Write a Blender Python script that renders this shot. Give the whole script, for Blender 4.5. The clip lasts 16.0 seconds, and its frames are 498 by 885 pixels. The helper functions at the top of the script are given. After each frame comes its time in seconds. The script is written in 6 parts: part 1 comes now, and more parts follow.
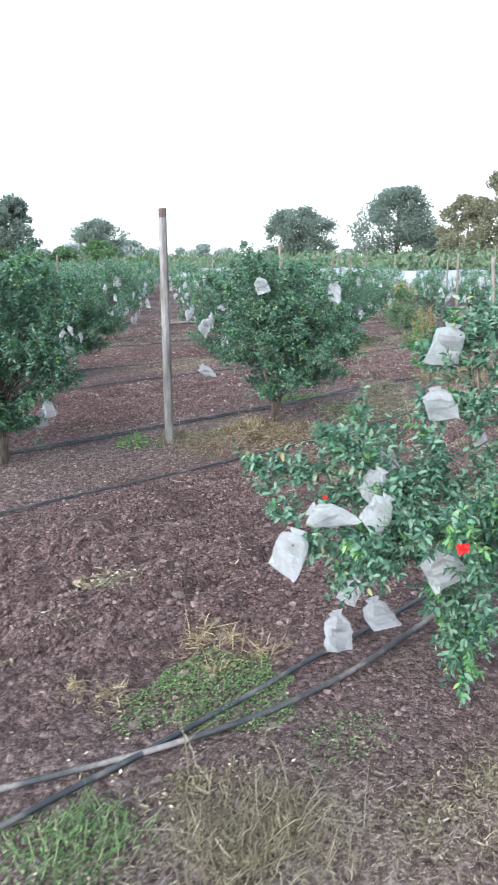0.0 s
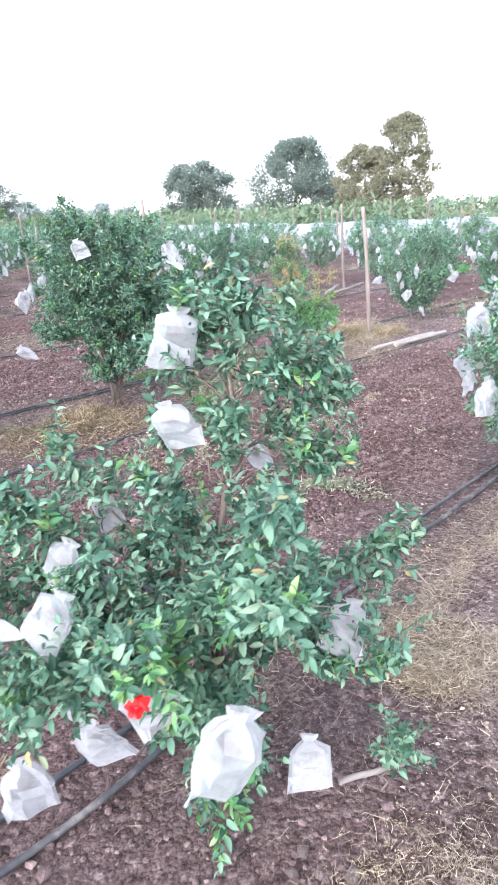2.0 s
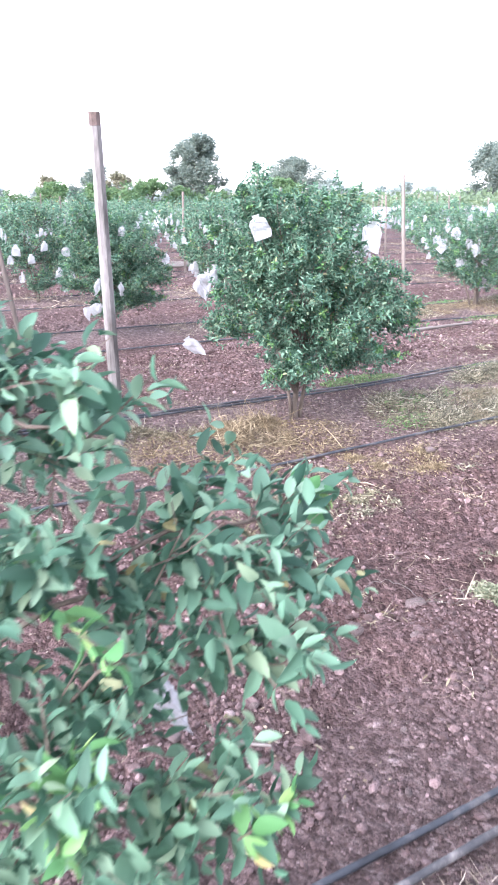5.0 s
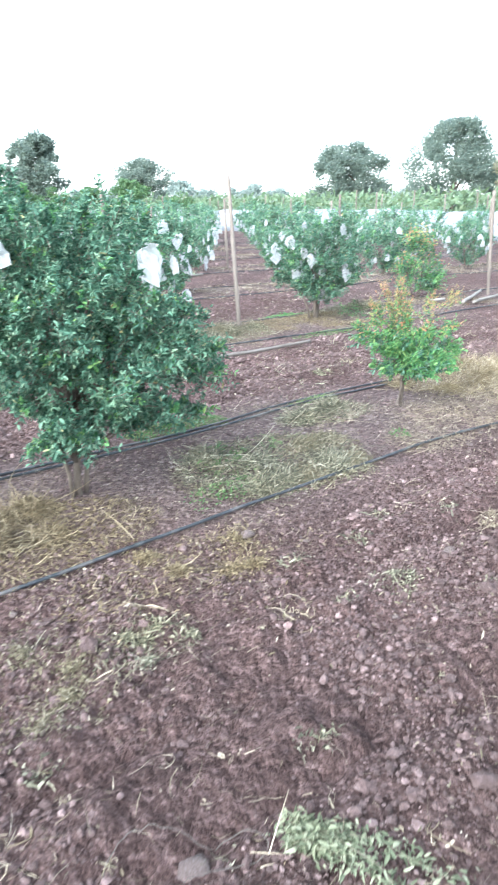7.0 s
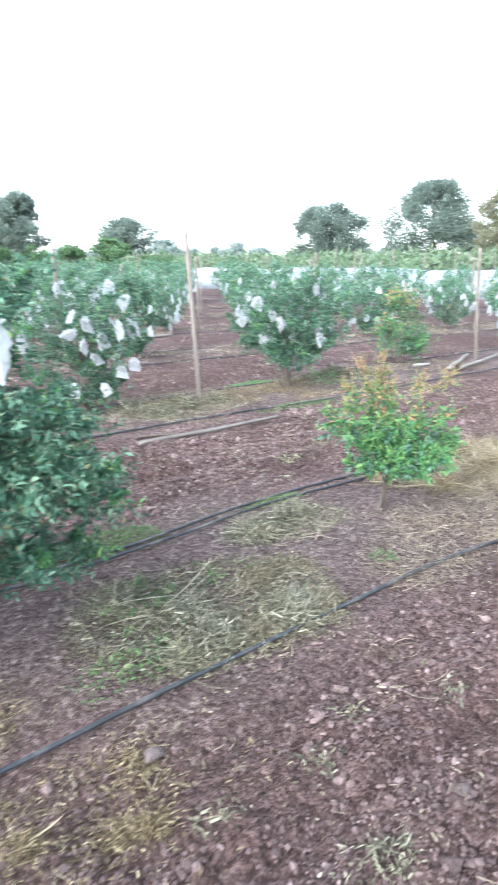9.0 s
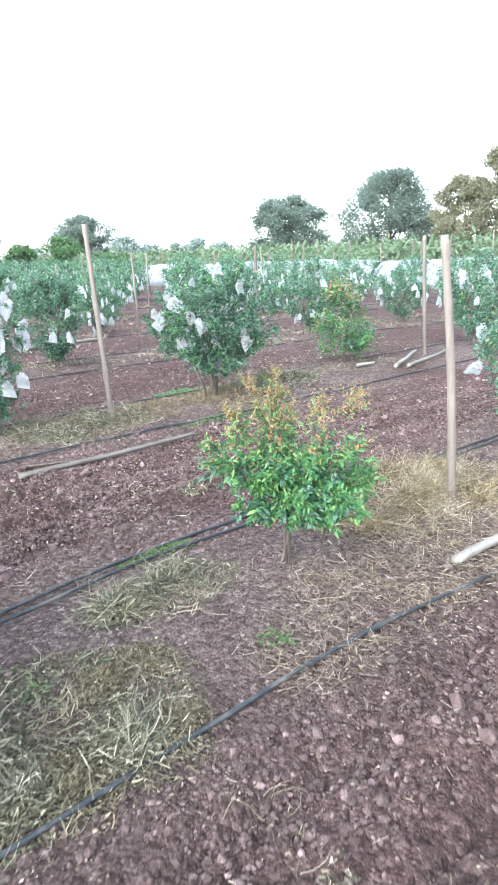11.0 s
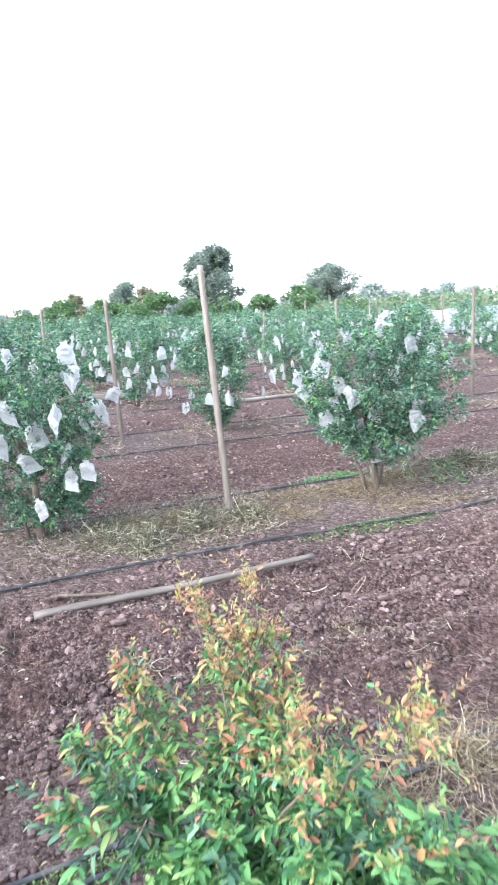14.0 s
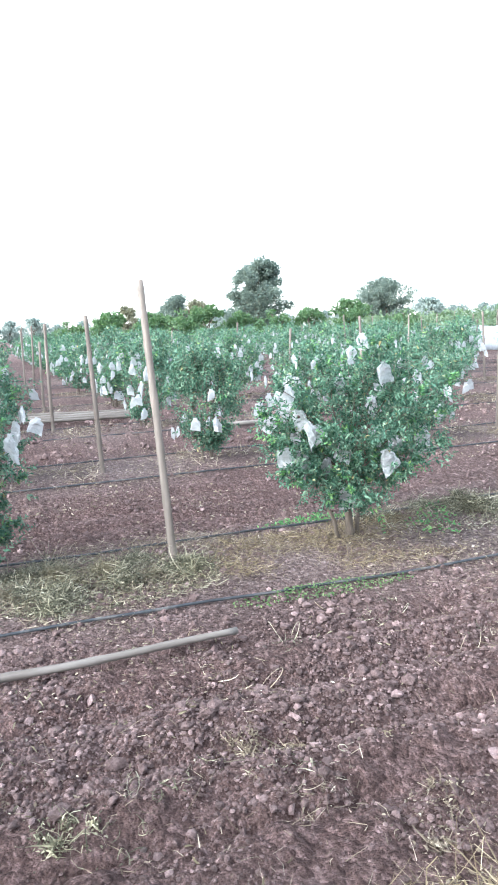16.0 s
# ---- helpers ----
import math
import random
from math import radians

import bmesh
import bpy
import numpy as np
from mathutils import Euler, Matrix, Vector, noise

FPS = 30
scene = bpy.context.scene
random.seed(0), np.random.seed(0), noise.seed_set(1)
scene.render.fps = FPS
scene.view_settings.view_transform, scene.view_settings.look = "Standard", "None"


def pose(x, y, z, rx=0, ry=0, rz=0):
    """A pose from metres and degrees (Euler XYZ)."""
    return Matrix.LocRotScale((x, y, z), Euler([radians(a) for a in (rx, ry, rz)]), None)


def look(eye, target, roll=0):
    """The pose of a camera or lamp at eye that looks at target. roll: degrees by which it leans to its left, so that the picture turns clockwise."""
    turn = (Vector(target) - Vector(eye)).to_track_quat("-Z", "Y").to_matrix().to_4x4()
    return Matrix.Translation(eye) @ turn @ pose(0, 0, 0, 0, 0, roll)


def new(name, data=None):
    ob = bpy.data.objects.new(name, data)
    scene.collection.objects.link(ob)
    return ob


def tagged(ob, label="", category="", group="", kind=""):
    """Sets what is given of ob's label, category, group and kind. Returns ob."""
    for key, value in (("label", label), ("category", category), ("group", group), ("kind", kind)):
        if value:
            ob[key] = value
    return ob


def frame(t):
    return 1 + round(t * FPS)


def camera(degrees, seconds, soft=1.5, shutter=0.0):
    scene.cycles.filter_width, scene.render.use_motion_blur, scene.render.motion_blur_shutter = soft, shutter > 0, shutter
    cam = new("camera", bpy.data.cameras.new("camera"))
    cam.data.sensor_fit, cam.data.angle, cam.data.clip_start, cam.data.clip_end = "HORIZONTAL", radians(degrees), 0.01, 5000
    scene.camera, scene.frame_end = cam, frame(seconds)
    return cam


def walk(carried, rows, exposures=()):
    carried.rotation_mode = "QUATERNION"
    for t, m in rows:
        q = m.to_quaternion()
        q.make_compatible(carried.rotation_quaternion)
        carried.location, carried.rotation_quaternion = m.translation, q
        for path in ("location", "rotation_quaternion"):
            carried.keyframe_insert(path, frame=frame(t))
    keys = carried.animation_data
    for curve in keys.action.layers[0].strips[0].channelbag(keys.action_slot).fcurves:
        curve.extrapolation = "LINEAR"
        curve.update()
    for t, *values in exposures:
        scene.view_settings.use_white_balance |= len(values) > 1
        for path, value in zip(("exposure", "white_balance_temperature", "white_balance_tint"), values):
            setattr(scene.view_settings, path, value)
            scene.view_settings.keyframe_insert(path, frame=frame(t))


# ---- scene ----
cam = camera(37.8, 16.0, 1.8, 0.35)
PATH = [
    (0, (0.0, 0.0, 1.496), (1.338, 1.41, 1.024), -0.0),
    (0.5, (0.241, 0.043, 1.505), (1.609, 1.426, 1.038), -1.5),
    (1, (0.526, 0.153, 1.486), (1.949, 1.465, 0.983), -1.2),
    (1.5, (0.734, 0.164, 1.493), (2.238, 1.362, 0.941), -0.2),
    (2, (1.059, 0.162, 1.484), (2.527, 1.389, 0.902), -2.0),
    (2.5, (1.282, 0.199, 1.478), (2.656, 1.516, 0.862), -3.0),
    (3, (1.59, 0.327, 1.446), (2.948, 1.66, 0.832), -1.7),
    (5.5, (2.594, 0.801, 1.459), (3.439, 2.505, 0.839), -0.2),
    (6, (2.923, 0.996, 1.495), (3.865, 2.644, 0.865), -1.4),
    (6.5, (3.116, 1.137, 1.522), (4.155, 2.726, 0.891), -2.8),
    (7, (3.34, 1.408, 1.514), (4.54, 2.884, 0.898), -0.3),
    (7.5, (3.512, 1.562, 1.521), (4.786, 2.994, 0.949), 0.1),
    (8, (3.805, 1.746, 1.554), (4.983, 3.277, 1.037), -1.1),
    (8.5, (4.022, 1.903, 1.542), (5.091, 3.525, 1.066), -1.7),
    (9, (4.306, 2.199, 1.508), (5.567, 3.678, 1.034), -0.1),
    (9.5, (4.517, 2.262, 1.508), (5.917, 3.599, 1.008), 0.6),
    (12, (5.976, 3.057, 1.492), (7.241, 4.532, 1.021), -2.6),
    (12.5, (6.336, 3.343, 1.446), (7.596, 4.831, 0.999), -2.0),
    (13, (6.598, 3.501, 1.498), (7.828, 5.04, 1.155), -0.8),
    (13.5, (6.892, 3.596, 1.483), (7.864, 5.31, 1.143), -2.1),
    (14, (7.125, 3.71, 1.496), (7.919, 5.513, 1.151), -2.8),
    (14.5, (7.378, 3.928, 1.51), (8.051, 5.781, 1.171), -3.2),
    (15, (7.593, 4.031, 1.518), (8.255, 5.893, 1.206), -2.7),
    (15.5, (7.895, 4.069, 1.533), (8.577, 5.928, 1.251), -2.4),
    (16, (8.079, 4.124, 1.53), (8.74, 5.987, 1.225), -2.2),
]
EXPOSURES = [(t, stops, kelvin, tint) for t, stops, kelvin, tint in (
    (0, 1.68, 5900, 9), (0.5, 1.76, 5900, 9), (1, 2.02, 5900, 7), (1.5, 2.18, 5950, 13), (2, 2.22, 5970, 19), (2.5, 2.43, 5990, 20), (3, 2.54, 6060, 26), (5.5, 2.70, 5950, 23), (6, 2.74, 5900, 13),
    (7, 2.54, 5790, 6), (8, 2.37, 5800, 7), (9.5, 2.36, 5810, 8), (12, 2.28, 5920, 6), (13, 2.35, 5910, 10), (14, 2.39, 5920, 11), (16, 2.37, 5920, 8))]
walk(cam, [(t, look(eye, target, roll)) for t, eye, target, roll in PATH], EXPOSURES)

# ---------------------------------------------------------------- world, sun, light
SUN_UP, SUN_TURN = radians(31), radians(-105)
world = bpy.data.worlds.new("world")
scene.world = world
world.use_nodes = True
wn, wl = world.node_tree.nodes, world.node_tree.links
sky = wn.new("ShaderNodeTexSky")
sky.sky_type, sky.sun_disc = "NISHITA", False
sky.sun_elevation, sky.sun_rotation = SUN_UP, SUN_TURN
sky.air_density, sky.dust_density, sky.ozone_density = 1.0, 1.2, 1.0
pale = wn.new("ShaderNodeHueSaturation")
pale.inputs["Saturation"].default_value = 0.35
wl.new(sky.outputs["Color"], pale.inputs["Color"])
wl.new(pale.outputs["Color"], wn["Background"].inputs["Color"])
wn["Background"].inputs["Strength"].default_value = 0.15

sun_data = bpy.data.lights.new("sun", "SUN")
sun_data.energy, sun_data.angle, sun_data.color = 1.7, radians(60), (1.0, 0.97, 0.93)
sun = new("sun", sun_data)
sun.matrix_world = look((0, 0, 30), (-30 * math.sin(SUN_TURN) * math.cos(SUN_UP), -30 * math.cos(SUN_TURN) * math.cos(SUN_UP), 30 - 30 * math.sin(SUN_UP)))

# ---------------------------------------------------------------- materials


def ramp(nt, fac, stops):
    node = nt.nodes.new("ShaderNodeValToRGB")
    while len(node.color_ramp.elements) < len(stops):
        node.color_ramp.elements.new(0.5)
    for e, (p, c) in zip(node.color_ramp.elements, stops):
        e.position, e.color = p, (*c, 1)
    nt.links.new(fac, node.inputs["Fac"])
    return node.outputs["Color"]


def noise_out(nt, scale, detail=4.0, rough=0.6, coord="Object", stretch=None):
    tc = nt.nodes.new("ShaderNodeTexCoord")
    n = nt.nodes.new("ShaderNodeTexNoise")
    n.inputs["Scale"].default_value, n.inputs["Detail"].default_value, n.inputs["Roughness"].default_value = scale, detail, rough
    source = tc.outputs[coord]
    if stretch:
        mp = nt.nodes.new("ShaderNodeMapping")
        mp.inputs["Scale"].default_value = stretch
        nt.links.new(source, mp.inputs["Vector"])
        source = mp.outputs["Vector"]
    nt.links.new(source, n.inputs["Vector"])
    return n.outputs["Fac"]


def mixed(nt, fac, a, b, blend="MIX"):
    m = nt.nodes.new("ShaderNodeMix")
    m.data_type, m.blend_type = "RGBA", blend
    for value, socket in ((fac, m.inputs["Factor"]), (a, m.inputs["A"]), (b, m.inputs["B"])):
        if isinstance(value, bpy.types.NodeSocket):
            nt.links.new(value, socket)
        elif isinstance(value, tuple):
            socket.default_value = (*value, 1)
        else:
            socket.default_value = value
    return m.outputs["Result"]


def start(name, roughness=0.8):
    m = bpy.data.materials.new(name)
    m.use_nodes = True
    b = m.node_tree.nodes["Principled BSDF"]
    b.inputs["Roughness"].default_value = roughness
    return m, m.node_tree, b


def bump(nt, b, height, strength=0.5, distance=0.01):
    n = nt.nodes.new("ShaderNodeBump")
    n.inputs["Strength"].default_value, n.inputs["Distance"].default_value = strength, distance
    nt.links.new(height, n.inputs["Height"])
    nt.links.new(n.outputs["Normal"], b.inputs["Normal"])


def per_piece(nt, island=True):
    return nt.nodes.new("ShaderNodeNewGeometry").outputs["Random Per Island"] if island else nt.nodes.new("ShaderNodeObjectInfo").outputs["Random"]


def leaf_material(name, stops, gloss=0.45, through_light=0.28, glow=(0.16, 0.30, 0.06)):
    """Leaves: a colour of its own for each leaf, a paler vein-less grain, some light through the blade."""
    m, nt, b = start(name, gloss)
    col = ramp(nt, per_piece(nt), stops)
    col = mixed(nt, noise_out(nt, 3.0, 2.0), col, mixed(nt, 1.0, col, (1.25, 1.15, 0.85), "MULTIPLY"))
    nt.links.new(col, b.inputs["Base Color"])
    b.inputs["Specular IOR Level"].default_value = 0.25
    t = nt.nodes.new("ShaderNodeBsdfTranslucent")
    nt.links.new(mixed(nt, 0.5, col, glow), t.inputs["Color"])
    mix = nt.nodes.new("ShaderNodeMixShader")
    mix.inputs["Fac"].default_value = through_light
    nt.links.new(b.outputs["BSDF"], mix.inputs[1])
    nt.links.new(t.outputs["BSDF"], mix.inputs[2])
    nt.links.new(mix.outputs["Shader"], nt.nodes["Material Output"].inputs["Surface"])
    return m


def grain_material(name, stops, scale, rough=0.85, relief=0.4, depth=0.004, stretch=None, island=0.0, own=0.0):
    """Two scales of noise over a ramp of colours, with fine relief; island or own: how far each piece differs."""
    m, nt, b = start(name, rough)
    big = noise_out(nt, scale, 5.0, 0.65, stretch=stretch)
    col = ramp(nt, big, stops)
    fine = noise_out(nt, scale * 7, 4.0, 0.7, stretch=stretch)
    col = mixed(nt, 0.5, col, ramp(nt, fine, [(0.3, (0.45, 0.45, 0.45)), (0.7, (1.0, 1.0, 1.0))]), "MULTIPLY")
    if island or own:
        shade = ramp(nt, per_piece(nt, bool(island)), [(0.0, (0.5, 0.48, 0.47)), (0.5, (0.95, 0.94, 0.94)), (0.84, (1.25, 1.26, 1.28)), (1.0, (2.5, 2.65, 2.7))])
        col = mixed(nt, island or own, col, shade, "MULTIPLY")
    nt.links.new(col, b.inputs["Base Color"])
    bump(nt, b, fine, relief, depth)
    return m


def crumbs(nt, scale):
    """Cells of loose crumbs: a height, and a value of its own for each crumb."""
    tc = nt.nodes.new("ShaderNodeTexCoord")
    wob = nt.nodes.new("ShaderNodeTexNoise")
    wob.inputs["Scale"].default_value, wob.inputs["Detail"].default_value = scale * 0.6, 3.0
    add = nt.nodes.new("ShaderNodeVectorMath")
    add.operation = "MULTIPLY_ADD"
    nt.links.new(tc.outputs["Object"], wob.inputs["Vector"])
    nt.links.new(wob.outputs["Color"], add.inputs[0])
    add.inputs[1].default_value = (0.9 / scale,) * 3
    nt.links.new(tc.outputs["Object"], add.inputs[2])
    v = nt.nodes.new("ShaderNodeTexVoronoi")
    v.inputs["Scale"].default_value = scale
    nt.links.new(add.outputs[0], v.inputs["Vector"])
    tone = nt.nodes.new("ShaderNodeSeparateColor")
    nt.links.new(v.outputs["Color"], tone.inputs["Color"])
    return v.outputs["Distance"], tone.outputs["Red"]


def soil_material():
    m, nt, b = start("soil", 0.95)
    b.inputs["Specular IOR Level"].default_value = 0.15
    clods = noise_out(nt, 30.0, 8.0, 0.72)
    lumps_n = noise_out(nt, 11.0, 6.0, 0.62)
    grit = noise_out(nt, 130.0, 5.0, 0.75)
    patch = noise_out(nt, 0.9, 4.0, 0.6)
    gap, tone = crumbs(nt, 95.0)
    gap2, tone2 = crumbs(nt, 42.0)
    red = ramp(nt, clods, [(0.32, (0.065, 0.041, 0.038)), (0.47, (0.114, 0.075, 0.069)), (0.60, (0.177, 0.122, 0.114)), (0.74, (0.314, 0.242, 0.228))])
    grey = ramp(nt, clods, [(0.30, (0.087, 0.062, 0.058)), (0.48, (0.179, 0.137, 0.128)), (0.62, (0.286, 0.237, 0.224)), (0.76, (0.470, 0.417, 0.399))])
    att = nt.nodes.new("ShaderNodeAttribute")
    att.attribute_name = "litter"
    col = mixed(nt, att.outputs["Fac"], red, grey)
    col = mixed(nt, 0.6, col, ramp(nt, tone, [(0.0, (0.6, 0.59, 0.59)), (0.6, (1, 1, 1)), (0.93, (1.2, 1.21, 1.22)), (1.0, (2.0, 2.1, 2.1))]), "MULTIPLY")
    col = mixed(nt, 0.7, col, ramp(nt, tone2, [(0.0, (0.55, 0.54, 0.54)), (0.5, (1, 1, 1)), (0.86, (1.2, 1.21, 1.22)), (1.0, (2.0, 2.1, 2.15))]), "MULTIPLY")
    col = mixed(nt, 0.55, col, ramp(nt, grit, [(0.35, (0.5, 0.5, 0.5)), (0.65, (1.3, 1.3, 1.3))]), "MULTIPLY")
    col = mixed(nt, 0.6, col, ramp(nt, patch, [(0.3, (0.62, 0.59, 0.58)), (0.7, (1.3, 1.26, 1.24))]), "MULTIPLY")
    nt.links.new(col, b.inputs["Base Color"])
    total = nt.nodes.new("ShaderNodeMath")
    total.operation = "MULTIPLY_ADD"
    nt.links.new(lumps_n, total.inputs[0])
    total.inputs[1].default_value = 1.0
    nt.links.new(clods, total.inputs[2])
    more = nt.nodes.new("ShaderNodeMath")
    more.operation = "MULTIPLY_ADD"
    nt.links.new(grit, more.inputs[0])
    more.inputs[1].default_value = 0.35
    nt.links.new(total.outputs[0], more.inputs[2])
    height = more.outputs[0]
    for cells, share in ((gap2, -0.75), (gap, -0.40)):
        add = nt.nodes.new("ShaderNodeMath")
        add.operation = "MULTIPLY_ADD"
        nt.links.new(cells, add.inputs[0])
        add.inputs[1].default_value = share
        nt.links.new(height, add.inputs[2])
        height = add.outputs[0]
    bump(nt, b, height, 1.0, 0.032)
    return m


def bag_material():
    """Thin white non-woven cloth: soft, lets light and a little of the view through."""
    m, nt, b = start("nonwoven_cloth", 0.75)
    weave = noise_out(nt, 160.0, 3.0, 0.7)
    dirt = noise_out(nt, 9.0, 3.0, 0.6)
    col = ramp(nt, dirt, [(0.3, (0.49, 0.51, 0.515)), (0.6, (0.59, 0.61, 0.62))])
    nt.links.new(col, b.inputs["Base Color"])
    bump(nt, b, weave, 0.25, 0.002)
    t = nt.nodes.new("ShaderNodeBsdfTranslucent")
    nt.links.new(col, t.inputs["Color"])
    mix = nt.nodes.new("ShaderNodeMixShader")
    mix.inputs["Fac"].default_value = 0.5
    nt.links.new(b.outputs["BSDF"], mix.inputs[1])
    nt.links.new(t.outputs["BSDF"], mix.inputs[2])
    clear = nt.nodes.new("ShaderNodeBsdfTransparent")
    mix2 = nt.nodes.new("ShaderNodeMixShader")
    mix2.inputs["Fac"].default_value = 0.46
    nt.links.new(mix.outputs["Shader"], mix2.inputs[1])
    nt.links.new(clear.outputs["BSDF"], mix2.inputs[2])
    nt.links.new(mix2.outputs["Shader"], nt.nodes["Material Output"].inputs["Surface"])
    return m


SOIL = soil_material()
CLOD = grain_material("soil_clod", [(0.3, (0.099, 0.064, 0.059)), (0.55, (0.177, 0.122, 0.115)), (0.8, (0.302, 0.226, 0.215))], 34.0, 0.95, 1.0, 0.008, island=0.75)
STONE = grain_material("fieldstone", [(0.3, (0.13, 0.096, 0.088)), (0.55, (0.225, 0.176, 0.163)), (0.8, (0.36, 0.31, 0.29))], 18.0, 0.92, 0.9, 0.008, own=0.7)
LEAF = leaf_material("pomegranate_leaf", [(0.0, (0.020, 0.055, 0.042)), (0.35, (0.055, 0.132, 0.100)), (0.7, (0.112, 0.218, 0.168)), (0.92, (0.155, 0.258, 0.202)), (0.985, (0.21, 0.30, 0.22)), (1.0, (0.26, 0.22, 0.11))], 0.62, 0.20, glow=(0.10, 0.28, 0.17))
LEAF_YOUNG = leaf_material("young_leaf", [(0.0, (0.040, 0.140, 0.068)), (0.4, (0.085, 0.225, 0.100)), (0.8, (0.150, 0.310, 0.130)), (1.0, (0.25, 0.38, 0.16))], 0.6, 0.28, (0.18, 0.38, 0.14))
LEAF_RED = leaf_material("red_shoot_leaf", [(0.0, (0.22, 0.30, 0.11)), (0.35, (0.33, 0.310, 0.145)), (0.65, (0.42, 0.255, 0.155)), (0.9, (0.44, 0.180, 0.155)), (1.0, (0.28, 0.33, 0.12))], 0.55, 0.36, (0.42, 0.29, 0.17))
# lightened and blued: haze before the far trees is put into this colour
LEAF_TREE_HAZED = leaf_material("hazed_tree_leaf", [(0.0, (0.115, 0.162, 0.162)), (0.5, (0.152, 0.202, 0.196)), (1.0, (0.205, 0.255, 0.234))], 0.8, 0.52, glow=(0.18, 0.25, 0.21))
# aerial haze painted into the leaf colour: paler and bluer than foliage
LEAF_HAZE = leaf_material("hazed_far_leaf", [(0.0, (0.20, 0.265, 0.275)), (0.5, (0.235, 0.30, 0.31)), (1.0, (0.275, 0.34, 0.345))], 0.8, 0.4, glow=(0.30, 0.38, 0.38))
# browning leaves, their tone also lightened to stand in for haze
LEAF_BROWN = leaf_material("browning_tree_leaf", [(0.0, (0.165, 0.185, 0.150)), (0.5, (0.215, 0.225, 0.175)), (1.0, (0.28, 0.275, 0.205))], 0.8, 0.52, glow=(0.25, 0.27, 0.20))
LEAF_ORCHARD = leaf_material("fruit_tree_leaf", [(0.0, (0.052, 0.115, 0.072)), (0.5, (0.080, 0.155, 0.090)), (1.0, (0.130, 0.205, 0.110))], 0.5, 0.3)
CROP_LEAF = leaf_material("crop_leaf", [(0.0, (0.075, 0.128, 0.09)), (0.5, (0.105, 0.162, 0.115)), (1.0, (0.15, 0.205, 0.145))], 0.6, 0.25)
WEED = leaf_material("weed_leaf", [(0.0, (0.055, 0.118, 0.056)), (0.5, (0.105, 0.185, 0.088)), (0.85, (0.17, 0.25, 0.13)), (1.0, (0.28, 0.32, 0.21))], 0.7, 0.2)
STRAW_PALE = leaf_material("pale_straw", [(0.0, (0.14, 0.118, 0.096)), (0.4, (0.245, 0.215, 0.178)), (0.8, (0.36, 0.325, 0.28)), (1.0, (0.55, 0.51, 0.45))], 0.85, 0.12, (0.36, 0.31, 0.22))
WEED_DRY = leaf_material("wilted_leaf", [(0.0, (0.050, 0.052, 0.042)), (0.45, (0.130, 0.133, 0.108)), (0.8, (0.26, 0.262, 0.215)), (1.0, (0.50, 0.50, 0.44))], 0.85, 0.12, (0.24, 0.24, 0.19))
STRAW = leaf_material("dry_grass", [(0.0, (0.10, 0.082, 0.058)), (0.35, (0.17, 0.142, 0.10)), (0.75, (0.255, 0.22, 0.16)), (1.0, (0.42, 0.38, 0.30))], 0.85, 0.12, (0.33, 0.28, 0.17))
WEED_PALE = leaf_material("pale_wilted_leaf", [(0.0, (0.085, 0.105, 0.075)), (0.5, (0.16, 0.19, 0.14)), (1.0, (0.30, 0.33, 0.265))], 0.8, 0.15, (0.20, 0.23, 0.16))
STRAW_GOLD = leaf_material("golden_dry_grass", [(0.0, (0.066, 0.052, 0.038)), (0.4, (0.138, 0.112, 0.078)), (0.8, (0.23, 0.195, 0.140)), (1.0, (0.42, 0.38, 0.29))], 0.85, 0.12, (0.24, 0.20, 0.13))
STRAW_GREY = leaf_material("grey_straw", [(0.0, (0.095, 0.08, 0.068)), (0.5, (0.18, 0.155, 0.132)), (0.85, (0.28, 0.25, 0.22)), (1.0, (0.48, 0.45, 0.41))], 0.85, 0.1, (0.3, 0.26, 0.2))
MULCH = leaf_material("withered_weed", [(0.0, (0.080, 0.070, 0.054)), (0.4, (0.145, 0.130, 0.098)), (0.75, (0.205, 0.195, 0.152)), (0.95, (0.29, 0.28, 0.235)), (1.0, (0.42, 0.40, 0.36))], 0.85, 0.15, (0.28, 0.26, 0.18))
BARK = grain_material("bark", [(0.3, (0.070, 0.055, 0.043)), (0.55, (0.14, 0.112, 0.088)), (0.8, (0.23, 0.195, 0.16))], 18.0, 0.9, 0.6, 0.005, stretch=(1, 1, 0.25))
BAMBOO = grain_material("weathered_bamboo", [(0.3, (0.105, 0.085, 0.07)), (0.55, (0.19, 0.158, 0.132)), (0.8, (0.31, 0.272, 0.238))], 7.0, 0.7, 0.3, 0.003, stretch=(1, 1, 0.12), own=0.35)
TIMBER = grain_material("grey_timber", [(0.34, (0.07, 0.062, 0.055)), (0.50, (0.18, 0.17, 0.158)), (0.62, (0.29, 0.28, 0.265)), (0.8, (0.42, 0.41, 0.395))], 11.0, 0.8, 0.6, 0.004, stretch=(1, 1, 0.16))
CUT_END = grain_material("brown_cut_end", [(0.3, (0.06, 0.042, 0.034)), (0.7, (0.14, 0.10, 0.085))], 20.0)
PALE_WOOD = grain_material("bleached_wood", [(0.3, (0.18, 0.16, 0.137)), (0.55, (0.29, 0.268, 0.24)), (0.8, (0.41, 0.388, 0.358))], 6.0, 0.75, 0.3, 0.003, stretch=(0.15, 1, 1), own=0.3)
GREY_POLE = grain_material("greyed_bamboo", [(0.3, (0.075, 0.064, 0.056)), (0.52, (0.155, 0.135, 0.118)), (0.75, (0.27, 0.25, 0.225))], 6.0, 0.75, 0.4, 0.003, stretch=(0.15, 1, 1), own=0.3)
